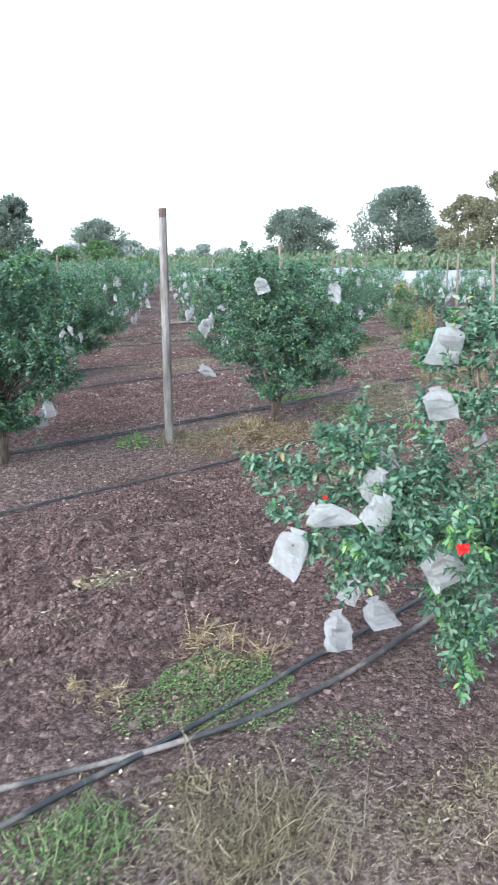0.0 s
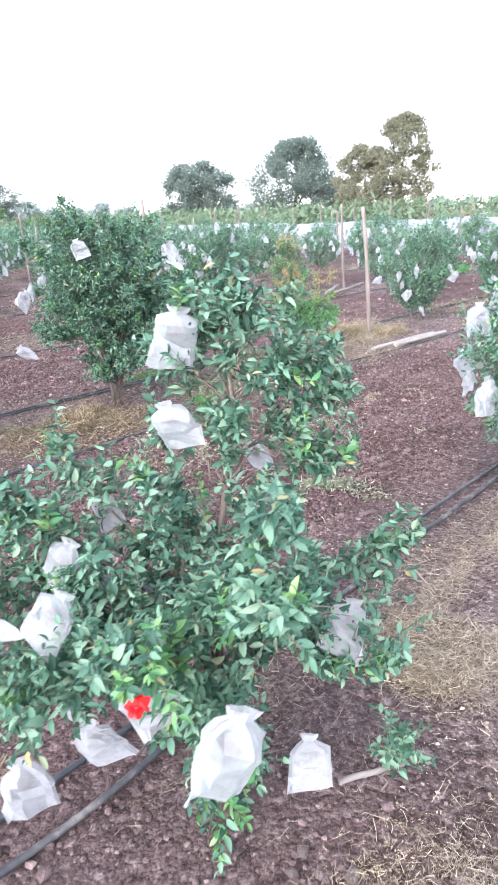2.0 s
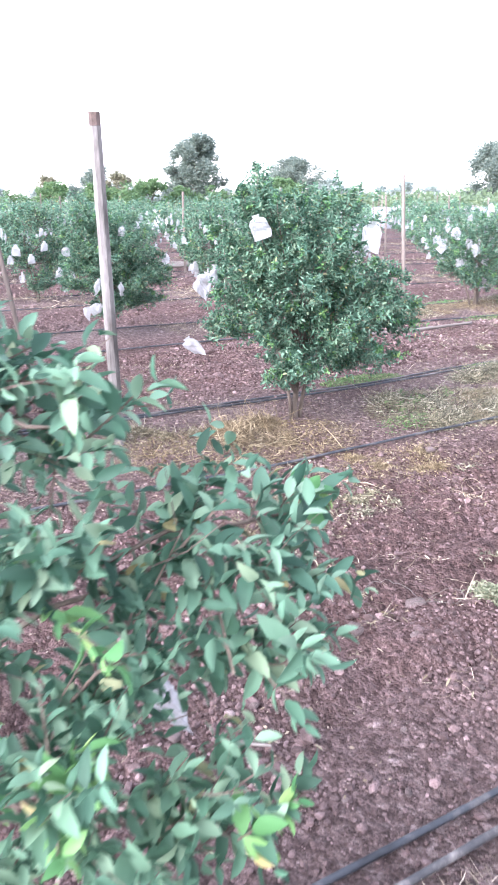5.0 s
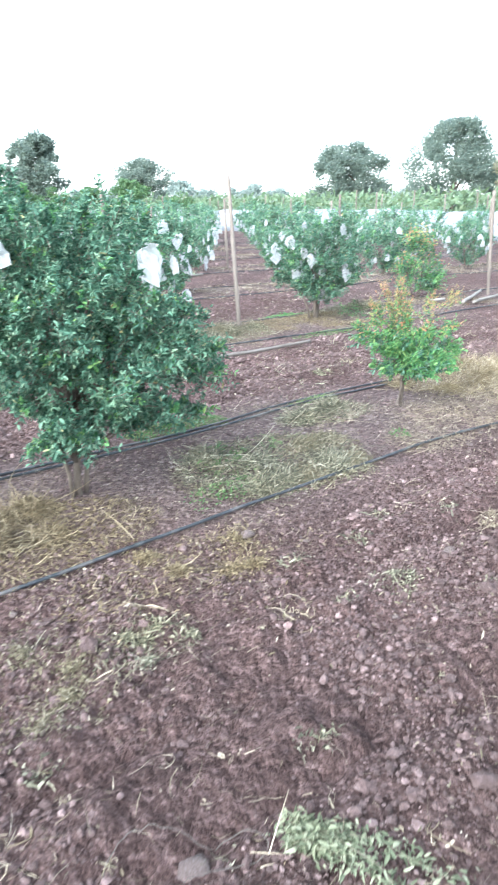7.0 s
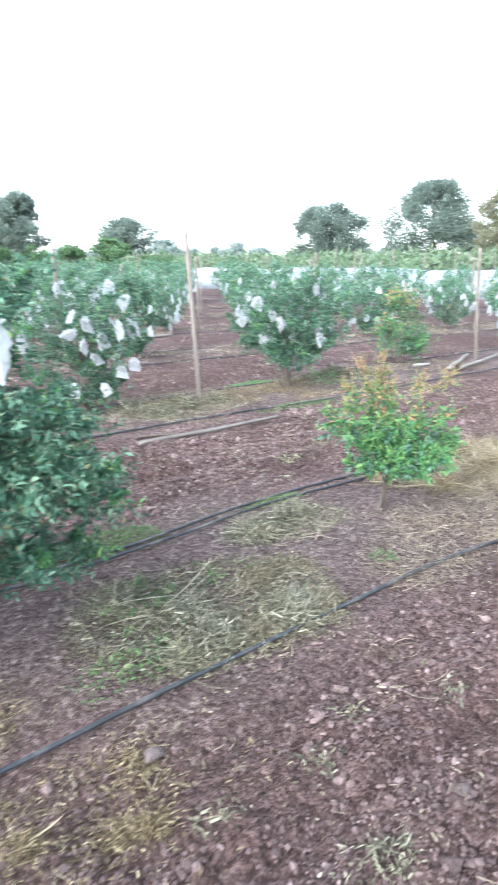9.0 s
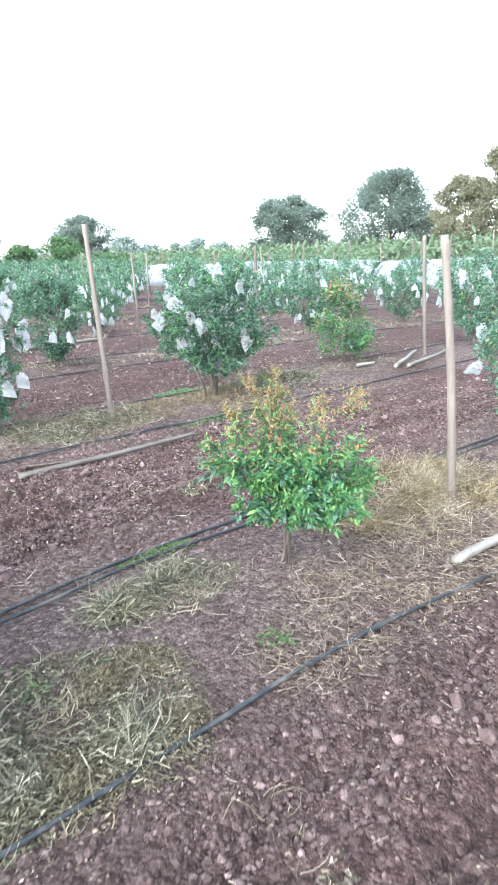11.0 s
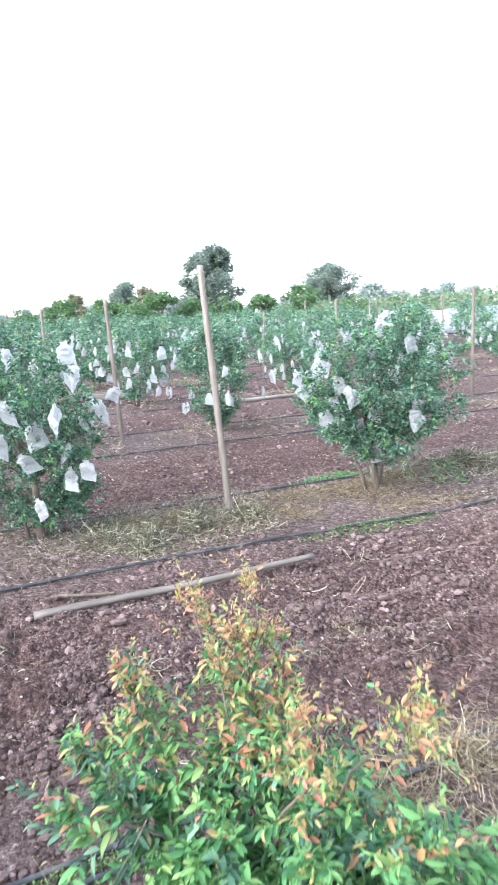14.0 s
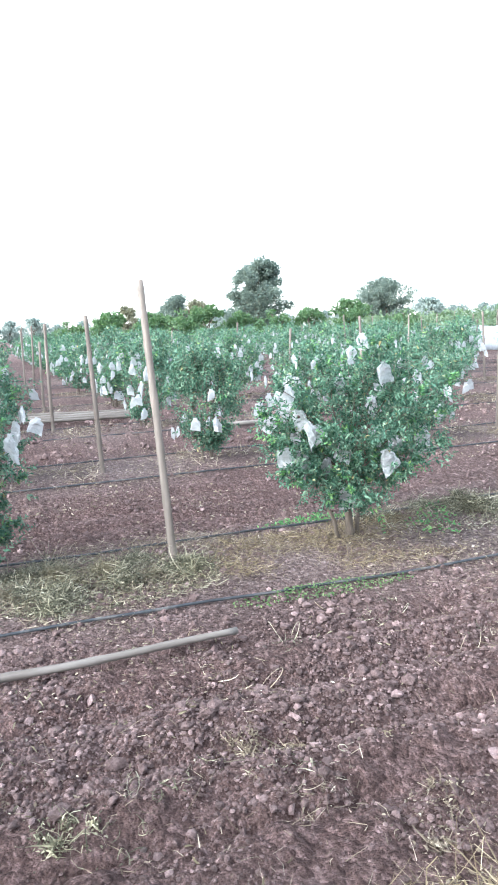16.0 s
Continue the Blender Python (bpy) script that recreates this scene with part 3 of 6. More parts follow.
# the straggly bush beside the way, with a tall leader over a low skirt
A_BASE, A_LOW, A_FORK = (2.13, 1.17), (2.15, 1.19, 0.20), (2.20, 1.24, 0.36)
L0, L1, L2, L3 = (2.27, 1.30, 0.55), (2.32, 1.297, 0.80), (2.36, 1.295, 1.0), (2.37, 1.33, 1.18)
a_branches_leader = [
    (L2, (2.24, 1.36, 1.28), 12, 0.3, 0.02), (L2, (2.75, 1.24, 1.10), 12, 0.35, 0.015), (L2, (2.73, 1.21, 1.03), 9, 0.4, 0.015), (L1, (2.67, 1.19, 0.99), 12, 0.4, 0.02),
    (L1, (2.60, 1.10, 0.84), 10, 0.5, 0.02), (L0, (2.40, 1.22, 0.80), 7, 0.4, 0.015), (L0, (2.22, 1.38, 0.82), 7, 0.4, 0.015), (L1, (2.27, 1.22, 1.02), 7, 0.3, 0.015),
    (L1, (2.40, 1.40, 1.02), 8, 0.3, 0.015), (L3, (2.40, 1.33, 1.31), 13, 0.15, 0.02), (L3, (2.50, 1.20, 1.23), 11, 0.3, 0.02), (L2, (2.22, 1.44, 1.13), 11, 0.35, 0.02),
    (L2, (2.46, 1.16, 1.13), 10, 0.3, 0.02),
]
a_branches_upper = [
    (L3, (2.31, 1.47, 1.22), 11, 0.25, 0.02), (L1, (2.45, 1.12, 0.95), 7, 0.5, 0.015), (L1, (2.27, 1.50, 0.97), 7, 0.5, 0.015), (L3, (2.52, 1.36, 1.19), 8, 0.4, 0.02),
    (L1, (2.55, 1.22, 1.02), 5, 0.6, 0.012), (L2, (2.30, 1.20, 1.20), 7, 0.4, 0.015), (A_FORK, (1.63, 1.69, 0.80), 26, 0.45, 0.03), (A_FORK, (1.78, 1.53, 0.92), 24, 0.45, 0.03),
    (A_FORK, (2.04, 1.62, 0.93), 16, 0.5, 0.03), (A_FORK, (1.67, 1.50, 0.55), 22, 0.5, 0.03), (A_FORK, (1.72, 1.40, 0.47), 15, 0.55, 0.03), (A_FORK, (1.85, 1.32, 0.72), 24, 0.4, 0.035),
    (A_FORK, (2.08, 1.33, 0.90), 18, 0.45, 0.035),
]
a_branches_skirt = [
    (A_FORK, (1.66, 1.26, 0.60), 20, 0.45, 0.035), (A_FORK, (1.97, 1.03, 0.73), 26, 0.35, 0.035), (A_FORK, (1.92, 0.80, 0.99), 15, 0.55, 0.02, 0.06), (A_FORK, (1.83, 0.74, 0.88), 16, 0.55, 0.025, 0.12),
    (A_FORK, (2.07, 0.88, 0.79), 20, 0.45, 0.035), (A_FORK, (2.32, 0.83, 0.50), 18, 0.45, 0.03), (A_FORK, (2.46, 0.90, 0.71), 18, 0.6, 0.03), (A_FORK, (1.86, 0.98, 0.55), 18, 0.4, 0.035),
    (A_FORK, (1.74, 1.10, 0.68), 20, 0.4, 0.03), (A_FORK, (1.70, 0.96, 0.72), 10, 0.6, 0.02, 0.45), (A_FORK, (2.22, 0.98, 0.62), 16, 0.45, 0.03), (A_FORK, (2.15, 1.45, 0.66), 15, 0.45, 0.03),
    (A_FORK, (2.36, 1.48, 0.70), 12, 0.5, 0.03),
]
a_branches_low = [
    (A_LOW, (2.06, 1.05, 0.30), 12, 0.3, 0.02), (A_LOW, (2.10, 1.12, 0.16), 12, 0.2, 0.03, 0.3), (A_LOW, (2.08, 1.10, 0.08), 8, 0.3, 0.03, 0.4), (A_LOW, (1.95, 1.15, 0.40), 14, 0.4, 0.03), ((2.42, 0.90, 0.02), (2.47, 0.87, 0.20), 7, 0.3, 0.02),
    (A_FORK, (1.90, 1.45, 0.55), 16, 0.4, 0.035), (A_FORK, (1.62, 1.62, 0.66), 12, 0.6, 0.03),
]
a_branches = a_branches_leader + a_branches_upper + a_branches_skirt + a_branches_low
a_trunk = [([(2.13, 1.17, -0.06), (2.14, 1.18, 0.12), A_LOW, A_FORK], 0.016, 0.012), ([A_FORK, L0, L1, L2, L3, (2.385, 1.33, 1.23)], 0.0095, 0.004)]
bush_a = put_bush(bush_data(branchy(11, A_BASE, a_branches, 0.036, 7, 0.10, a_trunk, 0.02, stem_r=0.0052, thick=2.35, thin_up=0.35, narrow=0.37)),
                  *A_BASE, label="straggly pomegranate bush with one tall leader and bagged fruit")
# the dense bush behind the grey post: lobes by their reach to the side and their height, one before and one behind
B_BASE, B_LOW, B_FORK = (4.94, 4.83), (4.94, 4.83, 0.20), (4.94, 4.83, 0.42)
B_LOBES = [(-0.26, 1.62), (-0.38, 1.54), (-0.18, 1.53), (-0.56, 1.34), (-0.04, 1.48), (0.13, 1.46), (0.28, 1.45), (0.42, 1.34), (-0.45, 1.20), (-0.28, 1.17), (0.0, 1.25), (0.20, 1.20),
           (0.39, 1.12), (0.58, 1.03), (0.68, 0.86), (0.72, 0.70), (0.48, 0.73), (0.31, 0.74), (0.12, 0.80), (-0.09, 0.86), (-0.30, 0.90), (-0.50, 1.00), (-0.58, 0.70), (-0.25, 0.64),
           (-0.07, 0.54), (-0.17, 0.40), (0.07, 0.46), (0.21, 0.58), (0.48, 0.55), (0.62, 0.47), (0.06, 1.02), (-0.18, 1.06), (0.30, 0.96), (0.52, 0.90)]
g = np.random.default_rng(64)
b_branches = []
for i, (side, z) in enumerate(B_LOBES):
    room = 0.62 * math.sqrt(max(0.05, 1 - (side / 0.80) ** 2 - ((z - 0.95) / 0.78) ** 2))
    for way in (-1, 1):
        deep = way * room * (0.55 + 0.5 * g.random())
        k = 1 + 0.05 * g.normal()
        tip = (B_BASE[0] + 0.897 * side * k + 0.442 * deep, B_BASE[1] - 0.442 * side * k + 0.897 * deep, z * (1 + 0.03 * g.normal()) - 0.02 * abs(deep))
        b_branches.append((B_LOW if z < 0.5 else B_FORK, tip, 25, 0.58 if z > 0.6 else 0.40, 0.045))
b_trunk = [([(4.94, 4.83, -0.06), (4.93, 4.83, 0.08), B_LOW, (4.95, 4.84, 0.31), B_FORK], 0.022, 0.018), ([B_LOW, (4.86, 4.86, 0.38), (4.80, 4.90, 0.62)], 0.020, 0.012),
           ([(4.98, 4.85, -0.06), (5.00, 4.85, 0.12), (5.06, 4.84, 0.42)], 0.017, 0.012), ([(4.90, 4.82, -0.06), (4.88, 4.81, 0.14), (4.80, 4.78, 0.42)], 0.015, 0.010)]
dense_set = bush_data(branchy(23, B_BASE, b_branches, 0.040, 6, 0.10, b_trunk, 0.04, stem_r=0.008, thick=2.3, fine=False, narrow=0.36))
put_bush(dense_set, *B_BASE, label="dense dark green pomegranate bush in a vase shape")
# the young bush with red shoots
D_BASE, D_LOW, D_FORK = (7.68, 4.88), (7.67, 4.87, 0.20), (7.65, 4.85, 0.32)
d_branches_shoots = [
    (D_FORK, (7.635, 4.915, 1.03), 26, 0.40, 0.018), (D_FORK, (7.60, 5.02, 0.93), 18, 0.45, 0.02), (D_FORK, (7.70, 4.90, 0.92), 14, 0.45, 0.02), (D_FORK, (7.56, 4.90, 0.86), 16, 0.4, 0.02),
    (D_FORK, (7.74, 4.46, 0.95), 20, 0.45, 0.02), (D_FORK, (7.565, 4.53, 0.95), 17, 0.4, 0.02), (D_FORK, (7.39, 5.00, 0.86), 18, 0.4, 0.02), (D_FORK, (7.31, 5.045, 0.70), 17, 0.4, 0.02),
    (D_FORK, (7.93, 4.58, 0.45), 16, 0.4, 0.024), (D_FORK, (7.95, 4.60, 0.52), 15, 0.45, 0.024), (D_LOW, (7.82, 4.64, 0.39), 13, 0.4, 0.024), (D_LOW, (7.43, 4.99, 0.37), 12, 0.4, 0.024),
    (D_FORK, (7.33, 5.08, 0.58), 12, 0.5, 0.024), (D_FORK, (7.76, 4.73, 0.64), 18, 0.3, 0.024),
]
d_branches_low = [
    (D_FORK, (7.60, 4.60, 0.64), 18, 0.3, 0.024), (D_FORK, (7.50, 4.75, 0.60), 18, 0.3, 0.024), (D_FORK, (7.65, 4.85, 0.76), 16, 0.35, 0.024), (D_FORK, (7.82, 4.85, 0.58), 15, 0.35, 0.024),
    (D_FORK, (7.54, 4.96, 0.64), 15, 0.35, 0.024), (D_LOW, (7.70, 4.58, 0.47), 15, 0.35, 0.024), (D_LOW, (7.50, 4.62, 0.45), 14, 0.35, 0.024), (D_FORK, (7.44, 4.86, 0.50), 13, 0.4, 0.024),
    (D_FORK, (7.86, 4.72, 0.41), 13, 0.4, 0.024), (D_LOW, (7.62, 4.70, 0.47), 12, 0.3, 0.024), (D_LOW, (7.52, 4.72, 0.41), 11, 0.3, 0.024), (D_LOW, (7.76, 4.70, 0.43), 11, 0.3, 0.024),
    (D_LOW, (7.70, 4.94, 0.43), 10, 0.3, 0.024), (D_LOW, (7.47, 4.87, 0.37), 8, 0.3, 0.024), (D_LOW, (7.56, 4.45, 0.41), 18, 0.4, 0.024), (D_LOW, (7.66, 4.42, 0.45), 14, 0.5, 0.024),
    (D_FORK, (7.24, 4.91, 0.64), 14, 0.5, 0.025), (D_FORK, (7.55, 5.03, 0.98), 15, 0.5, 0.02), (D_FORK, (7.75, 4.47, 0.70), 16, 0.5, 0.024), (D_FORK, (7.40, 4.98, 0.72), 12, 0.5, 0.02),
]
d_branches = d_branches_shoots + d_branches_low
d_trunk = [([(7.68, 4.88, -0.05), (7.68, 4.88, 0.08), D_LOW, D_FORK], 0.010, 0.008), ([(7.66, 4.88, -0.05), (7.63, 4.86, 0.12), (7.58, 4.82, 0.34)], 0.008, 0.005)]
put_bush(bush_data(branchy(31, D_BASE, d_branches, 0.043, 7, 0.085, d_trunk, 0.72, 0.95, 0.60, 0.006, 2.1, 0.95, 0.2, 0.30)),
         7.67, 4.87, size=0.95, label="young pomegranate bush, bright green with reddish shoots")
# the bushes of the next row, full of bags
def lobed_bush(seed, base, lobes, side, depth, label, mid=0.85, half=0.72, tall=0.75, young=0.08, thick=1.5):
    """A round bush from lobes given by their reach along side and their height, one before and one behind the middle."""
    g = np.random.default_rng(seed)
    low, fork = (*base, 0.20), (*base, 0.40)
    branches = []
    for reach, z in lobes:
        room = depth * math.sqrt(max(0.06, 1 - (reach / half) ** 2 - ((z - mid) / tall) ** 2))
        for way in (-1, 1):
            deep, k = way * room * (0.55 + 0.5 * g.random()), 1 + 0.05 * g.normal()
            tip = (base[0] + side[0] * reach * k - side[1] * deep, base[1] + side[1] * reach * k + side[0] * deep, z * (1 + 0.03 * g.normal()))
            branches.append((low if z < 0.5 else fork, tip, 24, 0.45 if z > 0.6 else 0.35, 0.06))
    foot = np.array([*base, -0.06])
    trunk = [([foot, foot + [0.01, 0, 0.14], low, fork], 0.034, 0.024), ([foot + [0.07, 0.03, 0], foot + [0.10, 0.05, 0.2], foot + [0.18, 0.10, 0.45]], 0.020, 0.012),
             ([foot + [-0.06, 0.02, 0], foot + [-0.09, 0.04, 0.2], foot + [-0.20, 0.06, 0.45]], 0.018, 0.011)]
    return put_bush(bush_data(branchy(seed, base, branches, 0.038, 6, 0.11, trunk, young, stem_r=0.008, thick=thick, fine=False, narrow=0.38)), *base, label=label)


C_LOBES = [(-0.48, 0.64), (-0.56, 0.76), (-0.57, 0.93), (-0.46, 1.12), (-0.22, 1.32), (-0.40, 0.60), (-0.46, 0.80), (-0.36, 0.98), (0.08, 1.38), (0.25, 1.42), (0.45, 1.36), (0.58, 1.18), (0.60, 0.97), (0.54, 0.76), (0.40, 0.64), (0.26, 0.52),
           (0.08, 0.42), (-0.16, 0.46), (-0.34, 0.56), (0.0, 0.70), (0.20, 0.92), (-0.20, 0.88), (0.32, 0.66), (0.42, 1.10), (0.02, 1.15), (-0.06, 0.52)]
L_LOBES = [(-0.50, 0.42), (-0.55, 0.68), (-0.55, 0.95), (-0.40, 1.18), (-0.18, 1.32), (0.06, 1.36), (0.26, 1.28), (0.38, 1.10), (0.43, 0.86), (0.42, 0.60), (0.42, 0.36), (0.30, 0.22), (0.05, 0.20),
           (-0.25, 0.24), (0.0, 0.55), (0.22, 0.72), (-0.22, 0.75), (0.10, 1.00), (-0.10, 1.10), (0.30, 0.45)]
lobed_bush(47, (10.42, 8.66), C_LOBES, (0.94, -0.34), 0.70, "broad pomegranate bush hung with white fruit bags", half=0.84, young=0.05, thick=1.9)
lobed_bush(53, (7.74, 8.80), L_LOBES, (0.97, -0.24), 0.60, "dark green pomegranate bush hung low with white fruit bags", young=0.04)
put_bush(bush_data(bush_meshes(59, 1.06, 0.18, low_bush(0.44), 420, 7, 0.040, lobes=26, spread=0.09, stems=3, young=0.55, red=0.45, limbs=12, stem_r=0.012, twig_len=0.16)),
         13.3, 9.2, label="young pomegranate bush with yellowing leaves")

mid_sets = [bush_data(bush_meshes(101 + i, 1.46 + 0.05 * i, 0.22, vase_b(0.74), 1450, 6, 0.046, lobes=46, spread=0.082, stems=2, young=0.06, limbs=9, twig_len=0.14)) for i in range(4)]
slim_set = bush_data(bush_meshes(131, 1.36, 0.16, vase_b(0.48), 1100, 6, 0.044, lobes=36, spread=0.09, stems=2, young=0.04, limbs=9, twig_len=0.13))
far_sets = [bush_data(bush_meshes(201 + i, 1.50 + 0.05 * i, 0.2, vase_b(0.80), 760, 5, 0.062, lobes=36, spread=0.105, stems=2, young=0.07, limbs=4, twig_len=0.18)) for i in range(4)]
last_sets = [bush_data(bush_meshes(301 + i, 1.52 + 0.05 * i, 0.2, vase_b(0.88), 420, 4, 0.088, lobes=28, spread=0.125, stems=1, young=0.07, limbs=2, twig_len=0.2)) for i in range(4)]
HAND_SET = {(0, 0), (1, 1), (1, 2), (2, 2), (2, 3), (2, 4)}
BUSHES = []
g = np.random.default_rng(5)
for k in range(0, 15):
    for n in range(-3, 12):
        x, y = PLANT_FIRST + PLANT_STEP * n + g.normal(0, 0.10), row_y(k) + g.normal(0, 0.08)
        turn, size = g.random() * 6.28, 0.88 + 0.16 * g.random()
        pick = int(g.integers(0, 4))
        if (k, n) in HAND_SET or (k == 0 and n < 0) or x > 32.5:
            continue
        heading = math.degrees(math.atan2(x + 1.0, y + 1.0))
        if not -14 < heading < 84:
            continue
        dist = math.hypot(x - 5, y - 3)
        if (k, n) == (0, 1):
            x, y, size = 4.95, 1.25, 0.80
        if (k, n) == (1, 3):
            x, y, size = 10.75, 5.05, 0.80
        if (k, n) == (1, 0):
            x, y, size = 2.30, 5.10, 0.95
        if (k, n) == (3, 3):
            x, y, size = 10.44, 12.24, 0.95
        if x > 12 and y < 26:
            size *= 0.86
        some = mid_sets if dist < 10.5 else far_sets if dist < 20 else last_sets
        put_bush(dense_set if (k, n) in {(1, 0), (2, 0), (2, 1)} else slim_set if (k, n) == (3, 3) else some[pick], x, y, turn, size, label="pomegranate bush with white cloth bags over its fruit")
        BUSHES.append((x, y, (0.74 if dist < 10.5 else 0.80 if dist < 20 else 0.88) * size, 1.5 * size))

# ---------------------------------------------------------------- fruit bags


def bag_shape(seed, around=14, plain=False):
    """A flat cloth pouch, 1 high, gathered at its neck at the origin: steep shoulders, a bulge round the fruit, a thin straight hem with two corners."""
    g = np.random.default_rng(seed)
    s = np.array([0.0, 0.05, 0.10, 0.17, 0.26, 0.37, 0.50, 0.64, 0.80, 1.0])
    if plain:
        s = np.array([0.0, 0.12, 0.34, 0.66, 1.0])
    shoulder, waist = 0.17 + 0.12 * g.random(), 0.32 + 0.08 * g.random()
    wide = np.interp(s, [0, 0.05, 0.10, shoulder, 0.55, 1.0], [0.17, 0.15, 0.115, waist * 0.94, waist, waist * (0.94 + 0.24 * g.random())])
    deep = np.interp(s, [0, 0.04, 0.08, 0.20, 0.40, 0.60, 0.80, 1.0], [0.06, 0.05, 0.05, 0.155, 0.195, 0.14, 0.065, 0.010])
    a = np.linspace(0, 2 * np.pi, around, endpoint=False)
    ca, sa = np.cos(a), np.sin(a)
    tri = lambda q: 2 * np.abs((q / math.pi) % 2 - 1) - 1
    folds = [(g.normal(0, 7), g.normal(0, 6), g.random() * 6.28, 0.020 + 0.022 * g.random()) for _ in range(5)]
    lean, twist, tilt, curl = g.normal(0, 0.09), g.normal(0, 0.25), g.normal(0, 0.24), g.normal(0, 0.12)
    rows = []
    for i, q in enumerate(s):
        k = np.clip((q - 0.08) / 0.25, 0, 1)
        x = wide[i] * np.sign(ca) * np.abs(ca) ** (1 - 0.5 * k)
        y = deep[i] * sa * (1 - 0.3 * k * np.abs(ca))
        pleat = 1 + 0.25 * (1 - k) * tri(5 * a + seed)
        x, y = x * pleat, y * pleat
        push = sum(w[3] * tri(w[0] * x * 2 - w[1] * q * 2 + w[2]) for w in folds) * k
        y = y + push + curl * (x * x * 2.5) * q
        z = -q + tilt * x * k + 0.04 * np.abs(x) / 0.35 * k * (q - 0.6)
        x, y, z = (w + k * 0.014 * g.normal(0, 1, around) for w in (x, y, z))
        c, d = math.cos(twist * q), math.sin(twist * q)
        rows.append(np.stack([x * c - y * d + lean * q * q, x * d + y * c, z], 1))
    v = np.concatenate(rows)
    i, j = np.meshgrid(np.arange(len(s) - 1), np.arange(around), indexing="ij")
    k = (j + 1) % around
    f = np.stack([i * around + j, (i + 1) * around + j, (i + 1) * around + k, i * around + k], -1).reshape(-1, 4)
    return v, f


def ball(r, squash=0.9, rings=7, around=10):
    """A pomegranate: a slightly ribbed ball with a small crown below."""
    a = np.linspace(0, 2 * np.pi, around, endpoint=False)
    pts, rad = [], []
    for q in np.linspace(0.02, 0.98, rings):
        pts.append((0, 0, r * squash * math.cos(q * math.pi)))
        rad.append(r * math.sin(q * math.pi))
    pts += [(0, 0, -r * 1.25)]
    rad += [r * 0.22]
    return tube(pts, rad, around)


BAG_MESHES = [fast_mesh("bag", *bag_shape(s), BAG, False) for s in range(12)]
BAG_MIDDLES = [tuple(float(q) for q in bag_shape(s)[0][4 * 14:7 * 14].mean(0)) for s in range(12)]
FRUIT_MESH = fast_mesh("fruit", *ball(0.128), FRUIT, True)
STUFF_BAGS = []


def put_bag(x, y, z, size=0.165, lean=(0, 0), turn=0.0, fruit=True, variant=0, label="white non-woven bag tied over a pomegranate"):
    ob = new("fruit_bag", BAG_MESHES[variant % 12])
    ob.matrix_world = pose(x, y, z, lean[0], lean[1], turn) @ Matrix.Diagonal((size, size, size, 1)) @ Matrix.Translation((0, 0, 0.5))
    tagged(ob, label, "bag", "white bags over the fruit")
    if fruit:
        f = part("fruit", FRUIT_MESH, ob, "reddish pomegranate seen through the cloth")
        f.location = BAG_MIDDLES[variant % 12]
    return ob


# bags on the nearest bushes, by the middle of each
# the straggly bush's bags: place, size, and how far the hem swings aside
BAGS_STRAGGLY = [
    (2.24, 1.36, 1.23, 0.170, 12), (2.24, 1.38, 1.02, 0.150, -14), (1.68, 1.41, 0.72, 0.151, -58), (1.77, 1.28, 0.75, 0.139, 34), (1.61, 1.50, 0.60, 0.170, 14), (1.74, 1.40, 0.31, 0.165, -8),
    (1.91, 1.37, 0.32, 0.155, -16), (1.98, 1.54, 0.33, 0.110, 30), (1.84, 1.09, 0.61, 0.165, -32), (1.73, 0.79, 0.71, 0.180, 22), (2.28, 1.02, 0.20, 0.155, -6), (1.89, 1.39, 0.79, 0.140, 24),
    (2.10, 1.49, 0.82, 0.103, -20), (1.94, 1.33, 0.71, 0.131, -12), (2.06, 1.35, 0.65, 0.103, 5), (2.60, 1.42, 0.84, 0.110, -20), (2.30, 0.93, 0.60, 0.150, 20), (2.36, 0.97, 0.50, 0.130, -10),
]
BAGS_VASE = [
    (9.91, 8.99, 0.96, 0.13), (10.02, 8.78, 1.07, 0.19), (10.10, 8.45, 0.84, 0.15), (10.62, 8.90, 0.91, 0.14), (10.65, 8.70, 0.97, 0.15), (10.29, 8.42, 0.71, 0.16), (10.64, 8.36, 0.73, 0.15),
    (9.91, 8.54, 0.67, 0.17), (10.31, 8.45, 0.38, 0.16), (10.59, 8.45, 0.58, 0.15), (10.54, 8.45, 0.78, 0.14), (10.95, 8.50, 0.68, 0.13), (10.67, 8.62, 1.13, 0.13), (10.30, 8.50, 1.15, 0.15),
    (10.45, 8.60, 1.34, 0.14), (10.58, 8.70, 1.42, 0.13), (10.20, 8.52, 0.60, 0.13), (10.02, 8.60, 0.80, 0.12), (10.80, 8.55, 1.25, 0.12), (10.25, 8.75, 1.28, 0.12),
]
BAGS_DARK = [
    (7.72, 8.4, 0.815, 0.19), (7.84, 8.29, 0.91, 0.22), (7.92, 8.42, 0.5, 0.17), (7.91, 8.45, 0.67, 0.15),
    (7.66, 8.44, 0.635, 0.16), (7.71, 8.37, 0.345, 0.15), (8.01, 8.32, 0.565, 0.15), (7.55, 8.42, 0.97, 0.17), (7.5, 8.38, 0.77, 0.16),
    (7.42, 8.45, 0.35, 0.16), (7.4, 8.4, 1.05, 0.15),
]
